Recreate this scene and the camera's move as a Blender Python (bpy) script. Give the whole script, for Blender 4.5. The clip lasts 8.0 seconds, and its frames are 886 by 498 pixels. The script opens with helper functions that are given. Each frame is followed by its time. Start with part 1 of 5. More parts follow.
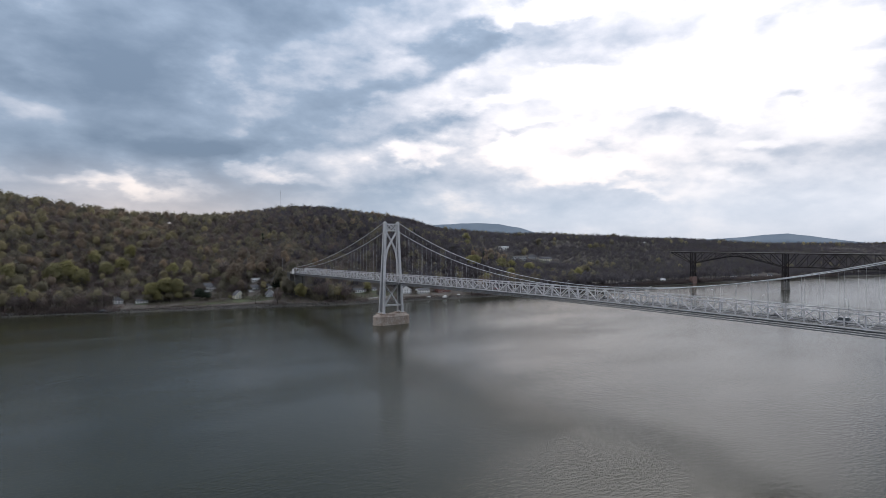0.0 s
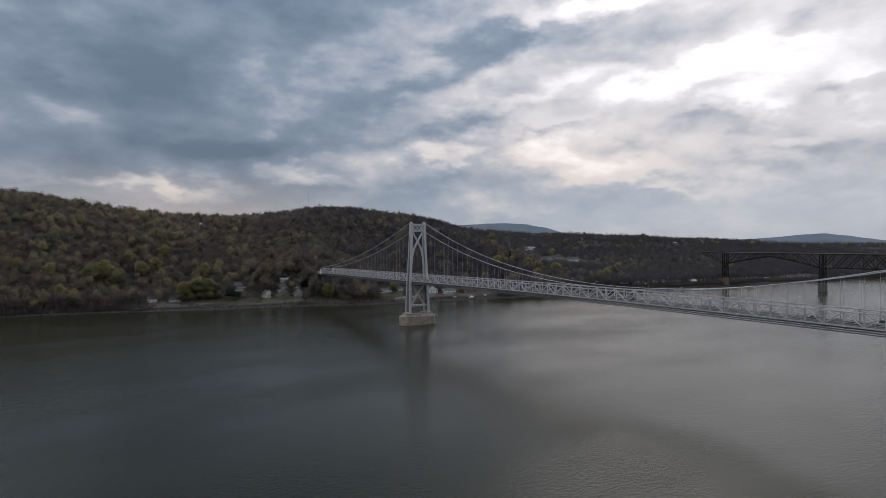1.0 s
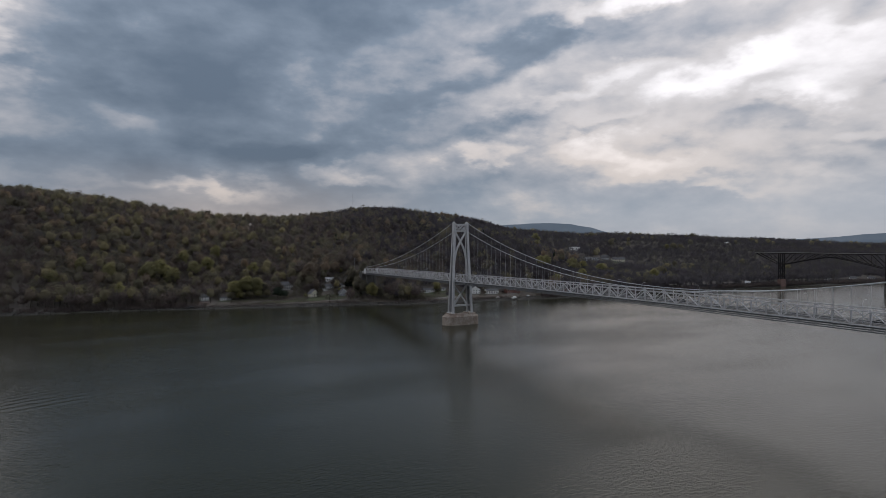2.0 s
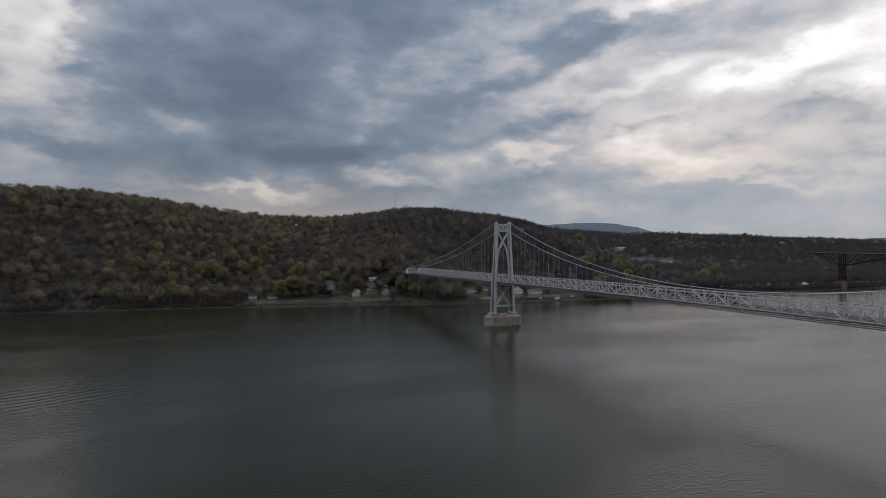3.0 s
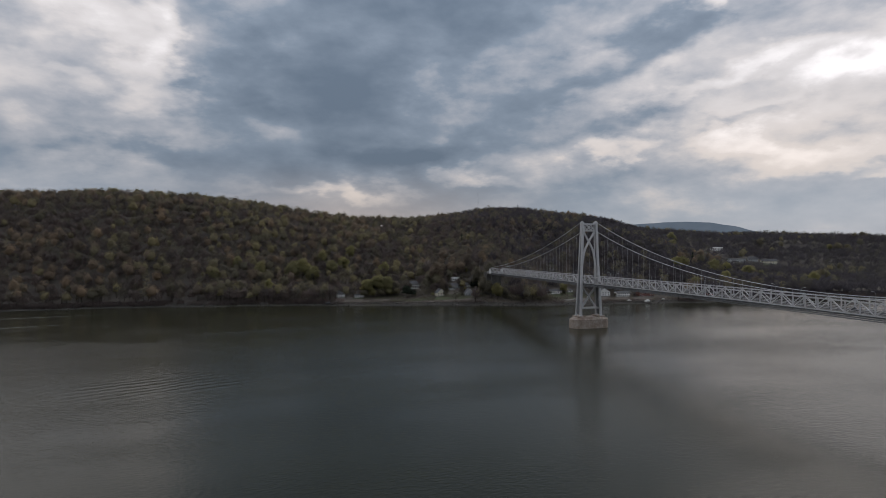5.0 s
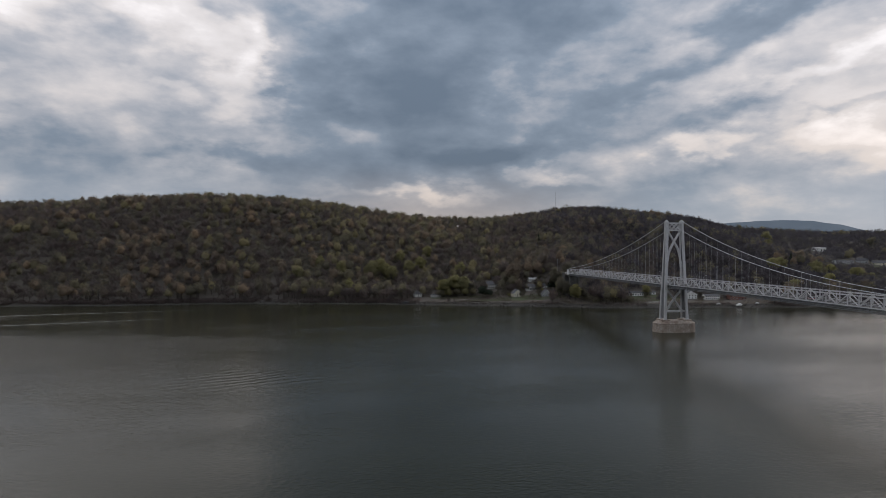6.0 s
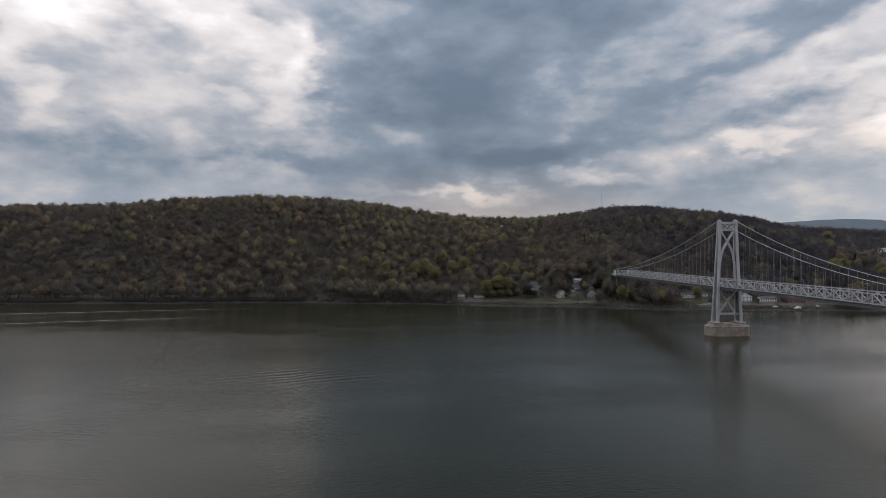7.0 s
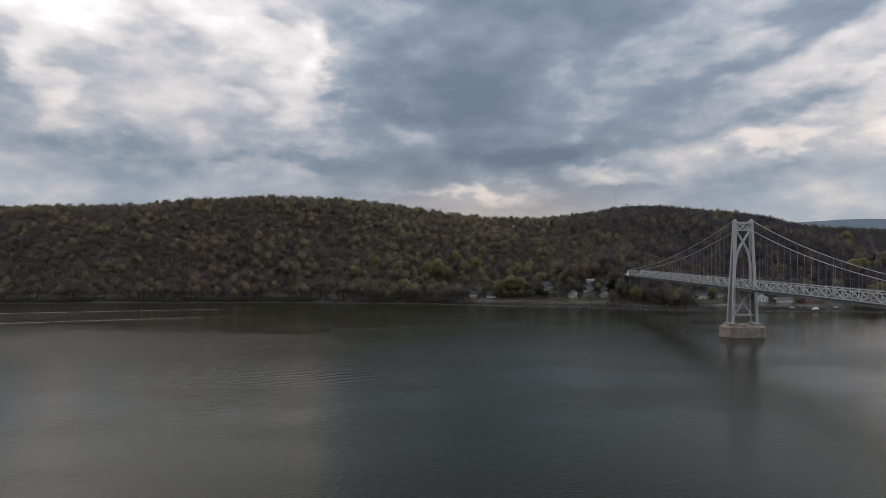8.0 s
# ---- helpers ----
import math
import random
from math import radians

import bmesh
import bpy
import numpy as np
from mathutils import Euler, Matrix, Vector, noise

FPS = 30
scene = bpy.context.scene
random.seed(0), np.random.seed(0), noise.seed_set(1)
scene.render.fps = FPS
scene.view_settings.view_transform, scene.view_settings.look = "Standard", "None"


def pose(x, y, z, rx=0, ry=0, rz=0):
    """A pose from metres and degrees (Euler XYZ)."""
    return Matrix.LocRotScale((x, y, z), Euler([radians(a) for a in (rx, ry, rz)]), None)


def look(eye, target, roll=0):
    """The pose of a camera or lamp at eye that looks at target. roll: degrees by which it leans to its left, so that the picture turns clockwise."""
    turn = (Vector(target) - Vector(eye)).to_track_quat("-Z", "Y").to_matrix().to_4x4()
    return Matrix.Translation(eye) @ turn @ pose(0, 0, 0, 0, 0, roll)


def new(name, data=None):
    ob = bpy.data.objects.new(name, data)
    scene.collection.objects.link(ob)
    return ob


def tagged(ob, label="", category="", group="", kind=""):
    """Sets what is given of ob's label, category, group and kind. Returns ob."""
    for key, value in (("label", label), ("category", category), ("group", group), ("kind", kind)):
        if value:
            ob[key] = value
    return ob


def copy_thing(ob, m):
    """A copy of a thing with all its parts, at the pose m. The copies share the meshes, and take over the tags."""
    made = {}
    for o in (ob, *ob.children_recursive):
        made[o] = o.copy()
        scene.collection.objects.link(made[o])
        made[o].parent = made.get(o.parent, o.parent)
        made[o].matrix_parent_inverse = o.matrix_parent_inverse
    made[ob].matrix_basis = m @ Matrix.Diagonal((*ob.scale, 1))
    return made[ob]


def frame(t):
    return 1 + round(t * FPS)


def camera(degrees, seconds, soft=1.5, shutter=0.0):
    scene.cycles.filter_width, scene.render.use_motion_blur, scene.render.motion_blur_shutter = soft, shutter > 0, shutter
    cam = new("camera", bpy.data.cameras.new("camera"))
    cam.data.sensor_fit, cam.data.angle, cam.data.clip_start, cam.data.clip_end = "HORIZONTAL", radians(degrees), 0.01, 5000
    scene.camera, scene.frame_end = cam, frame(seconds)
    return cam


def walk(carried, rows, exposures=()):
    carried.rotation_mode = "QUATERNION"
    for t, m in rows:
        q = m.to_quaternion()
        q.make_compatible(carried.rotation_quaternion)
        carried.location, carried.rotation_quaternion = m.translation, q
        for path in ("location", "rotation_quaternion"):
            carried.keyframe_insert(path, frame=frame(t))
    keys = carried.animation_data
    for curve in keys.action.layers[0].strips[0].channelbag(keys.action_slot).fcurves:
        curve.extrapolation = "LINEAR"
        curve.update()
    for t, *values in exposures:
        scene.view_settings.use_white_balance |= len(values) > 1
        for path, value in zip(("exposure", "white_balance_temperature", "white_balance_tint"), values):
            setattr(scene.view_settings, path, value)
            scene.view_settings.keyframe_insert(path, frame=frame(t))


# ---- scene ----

# ================= camera =================
EYE = (0.0, 0.0, 72.6)
WEST = -35.45  # the first yaw; world +Y runs west along the suspension bridge, +X upriver
cam = camera(77.44, 8.0, soft=0.75)


def view(t, yaw, pitch, drift):
    """The eye drifts a little to the west while it turns."""
    return t, pose(EYE[0] + 0.1 * drift, EYE[1] + drift, EYE[2], 90 + pitch, 0.0, WEST + yaw)


PATH = [
    view(0.0, 0.0, -0.39, 0.0), view(0.5, 0.89, -0.38, 0.1), view(1.0, 2.70, -0.37, 0.3), view(1.5, 4.85, -0.36, 0.6),
    view(1.7, 5.77, -0.36, 0.75), view(2.8, 10.54, -0.35, 1.45), view(3.0, 11.45, -0.35, 1.6), view(3.5, 14.18, -0.35, 2.1), view(4.0, 16.74, -0.34, 2.6),
    view(4.2, 17.74, -0.34, 2.8), view(5.3, 21.42, -0.33, 3.6), view(5.5, 22.91, -0.33, 3.75), view(5.8, 25.6, -0.32, 3.9), view(6.0, 27.85, -0.31, 4.0),
    view(6.2, 29.52, -0.29, 4.1), view(6.5, 31.02, -0.28, 4.2), view(7.0, 32.36, -0.28, 4.35), view(7.5, 33.18, -0.27, 4.5), view(8.0, 33.62, -0.26, 4.6),
]
# seconds, stops, kelvin, tint: the picture darkens and loses its blue cast over the first second
EXPOSURES = [
    (0.0, 0.68, 6220, 10), (0.4, 0.51, 6230, 10), (0.7, 0.28, 6240, 10), (1.0, 0.11, 6330, 10), (1.5, -0.06, 6360, 10), (3.0, -0.08, 6440, 10),
    (4.0, -0.03, 6490, 10), (5.5, 0.05, 6500, 10), (6.5, 0.14, 6520, 10), (7.0, 0.17, 6530, 10), (8.0, 0.21, 6540, 10),
]
walk(cam, PATH, EXPOSURES)

# ================= world and sun =================
SUN_AZ, SUN_EL = 64.0, 42.0
world = bpy.data.worlds.new("overcast_sky")
scene.world = world
world.use_nodes = True
wt = world.node_tree
wt.nodes.clear()


def wnode(kind, **inputs):
    n = wt.nodes.new(kind)
    for k, v in inputs.items():
        n.inputs[k].default_value = v
    return n


def wmath(op, a, b=None, c=None, clamp=False):
    n = wt.nodes.new("ShaderNodeMath")
    n.operation, n.use_clamp = op, clamp
    for i, v in enumerate((a, b, c)):
        if v is None:
            continue
        if isinstance(v, (int, float)):
            n.inputs[i].default_value = v
        else:
            wt.links.new(v, n.inputs[i])
    return n.outputs[0]


coord = wt.nodes.new("ShaderNodeTexCoord")
sep = wt.nodes.new("ShaderNodeSeparateXYZ")
wt.links.new(coord.outputs["Generated"], sep.inputs[0])
dx, dy, dz = sep.outputs
# azimuth and height of the direction, in degrees
az_deg = wmath("MULTIPLY", wmath("ARCTAN2", dx, dy), 57.2958)
el_deg = wmath("MULTIPLY", wmath("ARCSINE", dz), 57.2958)
# the cloud deck as a plane far overhead
lift = wmath("ADD", wmath("MAXIMUM", dz, 0.0), 0.24)
deck = wt.nodes.new("ShaderNodeCombineXYZ")
wt.links.new(wmath("DIVIDE", dx, lift), deck.inputs[0])
wt.links.new(wmath("DIVIDE", dy, lift), deck.inputs[1])


def wnoise(vector, scale, detail, rough, distortion=0.0):
    n = wnode("ShaderNodeTexNoise", Scale=scale, Detail=detail, Roughness=rough, Distortion=distortion)
    wt.links.new(vector, n.inputs["Vector"])
    return n


def drawn_out(shift=(0.0, 0.0), scale=(1.0, 1.0), turn=-34):
    """The deck's plane, its clouds drawn out along the wind."""
    m = wt.nodes.new("ShaderNodeMapping")
    m.inputs["Location"].default_value = (*shift, 0)
    m.inputs["Rotation"].default_value = (0, 0, radians(turn))
    m.inputs["Scale"].default_value = (*scale, 1)
    wt.links.new(deck.outputs[0], m.inputs[0])
    return m.outputs[0]


def heaped(shift=(0.0, 0.0, 0.0)):
    """Directions, flattened so that the heaps lie wide and low."""
    m = wt.nodes.new("ShaderNodeMapping")
    m.inputs["Location"].default_value = shift
    m.inputs["Scale"].default_value = (1.0, 1.0, 2.1)
    m.inputs["Rotation"].default_value = (0, radians(7), 0)
    wt.links.new(coord.outputs["Generated"], m.inputs[0])
    return m


puff = heaped()
HEAPS = dict(scale=5.4, detail=8.0, rough=0.54, distortion=0.12)
big = wnoise(drawn_out(scale=(0.75, 1.0)), 2.4, 5.0, 0.46, 0.2).outputs[0]
heap = wnoise(puff.outputs[0], **HEAPS).outputs[0]
# the same heaps a little towards the light, for their lit edges
edge = wnoise(heaped((0.018, 0.004, -0.030)).outputs[0], **HEAPS).outputs[0]
fine = wnoise(puff.outputs[0], 14.0, 6.0, 0.54, 0.1).outputs[0]
wisp = wnoise(puff.outputs[0], 9.0, 5.0, 0.50)
# ragged edges for the single cloud banks
ragged = wt.nodes.new("ShaderNodeVectorMath")
ragged.operation = "SUBTRACT"
ragged.inputs[1].default_value = (0.5, 0.5, 0.5)
wt.links.new(wisp.outputs["Color"], ragged.inputs[0])
polar = wt.nodes.new("ShaderNodeCombineXYZ")
wt.links.new(az_deg, polar.inputs[0])
wt.links.new(el_deg, polar.inputs[1])
warp = wt.nodes.new("ShaderNodeVectorMath")
warp.operation = "MULTIPLY_ADD"
warp.inputs[1].default_value = (15.0, 8.0, 0)
wt.links.new(ragged.outputs[0], warp.inputs[0])
wt.links.new(polar.outputs[0], warp.inputs[2])
banks = None


def cloud(az, el, wide, high, amount, tilt=0):
    """One bank (dark, below 0) or thin bright part (above 0) of the cloud deck."""
    global banks
    a = wt.nodes.new("ShaderNodeVectorMath")
    a.operation = "SUBTRACT"
    wt.links.new(warp.outputs[0], a.inputs[0])
    a.inputs[1].default_value = (az, el, 0)
    b = wt.nodes.new("ShaderNodeVectorMath")
    b.operation = "MULTIPLY"
    wt.links.new(a.outputs[0], b.inputs[0])
    b.inputs[1].default_value = (1 / (wide * 1.5), 1 / (high * 1.5), 0)
    if tilt:
        lean = wt.nodes.new("ShaderNodeVectorRotate")
        lean.rotation_type = "Z_AXIS"
        lean.inputs["Angle"].default_value = radians(-tilt)
        wt.links.new(a.outputs[0], lean.inputs["Vector"])
        wt.links.new(lean.outputs[0], b.inputs[0])
    c = wt.nodes.new("ShaderNodeVectorMath")
    c.operation = "LENGTH"
    wt.links.new(b.outputs[0], c.inputs[0])
    m = wt.nodes.new("ShaderNodeMapRange")
    m.interpolation_type = "SMOOTHERSTEP"
    m.inputs[1].default_value, m.inputs[2].default_value = 0.0, 1.0
    m.inputs[3].default_value, m.inputs[4].default_value = amount, 0.0
    wt.links.new(c.outputs["Value"], m.inputs[0])
    banks = m.outputs[0] if banks is None else wmath("ADD", banks, m.outputs[0])


# beyond the view, added to tone the river: bright south, thick ahead, thin upriver
cloud(-46.0, 29.0, 28.0, 12.0, 1.10)
cloud(11.0, 31.0, 23.0, 8.0, -0.95)
cloud(54.0, 31.0, 18.0, 9.0, 1.00)
# broad changes of the deck: thick ahead, thin upriver
cloud(6.0, 15.5, 15.0, 10.0, -0.28)
cloud(8.0, 8.0, 20.0, 4.0, -0.10)
cloud(46.0, 13.0, 13.0, 10.0, 0.27)
cloud(64.0, 12.0, 14.0, 9.0, 0.26)
cloud(25.0, 4.0, 11.0, 3.0, -0.20)
cloud(-27.0, 13.0, 11.0, 7.0, 0.12)
# single banks and gaps over the hills
cloud(4.0, 17.0, 10.4, 4.7, -0.31, 5)
cloud(11.8, 9.4, 8.5, 1.9, -0.29, 8)
cloud(19.3, 21.9, 6.1, 2.8, -0.26)
cloud(37.0, 19.5, 7.5, 2.4, -0.38, 24)
cloud(26.9, 15.6, 6.0, 2.0, -0.24, 15)
cloud(33.7, 12.0, 7.1, 1.2, -0.26, 10)
cloud(44.8, 11.8, 6.2, 0.8, -0.24, 14)
cloud(-13.3, 7.8, 6.9, 1.3, -0.24, -3)
cloud(-7.1, 12.4, 3.1, 3.1, -0.12)
cloud(47.7, 4.5, 14.0, 1.4, -0.07)
cloud(22.2, 5.8, 8.8, 1.5, -0.10)
cloud(-12.1, 18.4, 2.8, 2.3, 0.26)
cloud(-12.5, 14.0, 2.6, 2.9, 0.17)
cloud(-16.0, 15.2, 3.0, 5.6, 0.07)
cloud(-2.7, 11.9, 4.4, 1.4, 0.11)
cloud(5.6, 5.6, 9.7, 0.8, 0.26)
cloud(17.8, 6.8, 4.0, 0.9, 0.29)
cloud(32.3, 9.3, 3.0, 1.1, 0.29, 8)
cloud(44.3, 9.2, 6.8, 1.3, 0.36, -5)
cloud(50.4, 7.5, 8.0, 1.2, 0.31)
cloud(54.7, 5.7, 5.1, 0.6, 0.22)
cloud(44.3, 15.5, 10.8, 1.2, 0.29, 12)
cloud(54.7, 15.5, 6.6, 1.8, 0.50, 14)
cloud(16.4, 15.6, 3.2, 1.5, 0.09, 10)
cloud(62.8, 17.0, 5.8, 4.2, 0.43, 20)
cloud(48.0, 22.4, 9.2, 1.3, 0.54)
cloud(66.0, 18.8, 2.7, 1.4, -0.18)
cloud(56.1, 10.6, 6.6, 1.4, -0.17, 8)
cloud(60.7, 12.7, 5.6, 1.3, 0.31)
cloud(63.6, 6.6, 5.7, 1.1, 0.17)
cloud(68.3, 12.3, 1.7, 1.0, -0.24)
cloud(66.8, 9.1, 3.9, 1.1, 0.26, 8)
cloud(70.9, 14.7, 5.4, 5.2, 0.36)
cloud(70.9, 5.4, 7.2, 2.3, 0.12)
cloud(70.9, 12.6, 3.6, 0.9, -0.30, 15)
cloud(-21.3, 20.1, 4.7, 1.9, 0.38, -18)
cloud(-16.3, 20.2, 3.6, 2.3, 0.36, -22)
cloud(-31.1, 19.0, 5.5, 2.1, 0.34)
cloud(-34.7, 15.3, 2.5, 3.3, 0.41)
cloud(-12.3, 17.5, 2.5, 4.1, 0.24)
cloud(-27.8, 14.0, 7.9, 3.3, 0.12)
cloud(-26.0, 8.7, 8.7, 2.2, -0.17)
cloud(-33.4, 10.9, 3.0, 2.3, 0.14)
cloud(-18.3, 13.6, 2.4, 0.9, 0.14)
cloud(-8.1, 22.1, 3.9, 2.8, -0.12)

thick = wmath("MULTIPLY_ADD", wmath("SUBTRACT", big, 0.5), 0.20, 0.44)
thick = wmath("MULTIPLY_ADD", wmath("SUBTRACT", heap, 0.5), 0.98, thick)
thick = wmath("MULTIPLY_ADD", wmath("SUBTRACT", edge, heap), 1.1, thick)
thick = wmath("MULTIPLY_ADD", wmath("SUBTRACT", fine, 0.5), 0.42, thick)
thick = wmath("ADD", thick, banks)
# neither the thickest nor the thinnest cloud goes flat
soft_deck = wmath("MULTIPLY_ADD", wmath("TANH", wmath("DIVIDE", wmath("SUBTRACT", thick, 0.45), 0.60)), 0.60, 0.45)
ramp = wt.nodes.new("ShaderNodeValToRGB")
stops = ramp.color_ramp.elements
stops[0].position, stops[0].color = 0.0, (0.138, 0.180, 0.240, 1)
stops[1].position, stops[1].color = 1.0, (0.90, 0.865, 0.875, 1)
for at, col in ((0.28, (0.236, 0.286, 0.358, 1)), (0.5, (0.436, 0.450, 0.496, 1)), (0.72, (0.68, 0.65, 0.655, 1))):
    e = stops.new(at)
    e.color = col
wt.links.new(soft_deck, ramp.inputs[0])
# pale band low over the hills, warm towards the sun
low = wt.nodes.new("ShaderNodeMapRange")
low.interpolation_type = "SMOOTHSTEP"
low.inputs[1].default_value, low.inputs[2].default_value = 2.0, 9.0
low.inputs[3].default_value, low.inputs[4].default_value = 0.60, 0.0
wt.links.new(el_deg, low.inputs[0])
toward = wt.nodes.new("ShaderNodeMapRange")
toward.interpolation_type = "SMOOTHSTEP"
toward.inputs[1].default_value, toward.inputs[2].default_value = 26.0, 2.0
wt.links.new(wmath("ABSOLUTE", wmath("SUBTRACT", az_deg, 7.0)), toward.inputs[0])
glowcol = wt.nodes.new("ShaderNodeMix")
glowcol.data_type = "RGBA"
glowcol.inputs[7].default_value = (0.50, 0.425, 0.395, 1)
wt.links.new(toward.outputs[0], glowcol.inputs[0])
# paler haze upriver, where the deck is thin
upriver = wt.nodes.new("ShaderNodeMapRange")
upriver.interpolation_type = "SMOOTHSTEP"
upriver.inputs[1].default_value, upriver.inputs[2].default_value = 33.0, 52.0
wt.links.new(az_deg, upriver.inputs[0])
pale = wt.nodes.new("ShaderNodeMix")
pale.data_type = "RGBA"
pale.inputs[6].default_value, pale.inputs[7].default_value = (0.40, 0.46, 0.55, 1), (0.60, 0.64, 0.72, 1)
wt.links.new(upriver.outputs[0], pale.inputs[0])
wt.links.new(pale.outputs[2], glowcol.inputs[6])
haze = wt.nodes.new("ShaderNodeMix")
haze.data_type = "RGBA"
wt.links.new(low.outputs[0], haze.inputs[0])
wt.links.new(ramp.outputs[0], haze.inputs[6])
wt.links.new(glowcol.outputs[2], haze.inputs[7])
thin = wt.nodes.new("ShaderNodeMapRange")
thin.interpolation_type = "SMOOTHSTEP"
thin.inputs[1].default_value, thin.inputs[2].default_value = 0.50, 0.85
wt.links.new(thick, thin.inputs[0])
near_hills = wt.nodes.new("ShaderNodeMapRange")
near_hills.interpolation_type = "SMOOTHSTEP"
near_hills.inputs[1].default_value, near_hills.inputs[2].default_value = 15.0, 6.0
near_hills.inputs[4].default_value = 0.62
wt.links.new(el_deg, near_hills.inputs[0])
warm = wt.nodes.new("ShaderNodeMix")
warm.data_type = "RGBA"
warm.inputs[7].default_value = (0.92, 0.79, 0.70, 1)
sunward = wt.nodes.new("ShaderNodeMapRange")
sunward.interpolation_type = "SMOOTHSTEP"
sunward.inputs[1].default_value, sunward.inputs[2].default_value = 62.0, 40.0
wt.links.new(wmath("ABSOLUTE", wmath("SUBTRACT", az_deg, 7.0)), sunward.inputs[0])
wt.links.new(wmath("MULTIPLY", wmath("MULTIPLY", thin.outputs[0], near_hills.outputs[0]), sunward.outputs[0]), warm.inputs[0])
wt.links.new(haze.outputs[2], warm.inputs[6])
# an overcast sky grows brighter towards the zenith
dome = wmath("MULTIPLY_ADD", wmath("MAXIMUM", dz, 0.0), 0.90, 0.77)
clear = wt.nodes.new("ShaderNodeTexSky")
clear.sky_type, clear.sun_disc = "NISHITA", False
clear.sun_elevation, clear.sun_rotation = radians(SUN_EL), radians(SUN_AZ)
bg_clear = wnode("ShaderNodeBackground", Strength=0.05)
wt.links.new(clear.outputs[0], bg_clear.inputs[0])
bg_cloud = wnode("ShaderNodeBackground", Strength=1.0)
wt.links.new(warm.outputs[2], bg_cloud.inputs[0])
# the thinnest cloud shines brighter still
wt.links.new(wmath("MULTIPLY_ADD", wmath("MAXIMUM", wmath("SUBTRACT", thick, 0.88), 0.0), 0.9, dome), bg_cloud.inputs[1])
both = wnode("ShaderNodeMixShader", Fac=0.93)
wt.links.new(bg_clear.outputs[0], both.inputs[1])
wt.links.new(bg_cloud.outputs[0], both.inputs[2])
w_out = wt.nodes.new("ShaderNodeOutputWorld")
wt.links.new(both.outputs[0], w_out.inputs[0])

sun_data = bpy.data.lights.new("sun", "SUN")
sun_data.energy, sun_data.angle, sun_data.color = 0.35, radians(40), (1.0, 0.93, 0.84)
sun = new("sun", sun_data)
sun_way = Vector((math.sin(radians(SUN_AZ)) * math.cos(radians(SUN_EL)), math.cos(radians(SUN_AZ)) * math.cos(radians(SUN_EL)), math.sin(radians(SUN_EL))))
sun.matrix_world = look(sun_way * 600, (0, 0, 0))


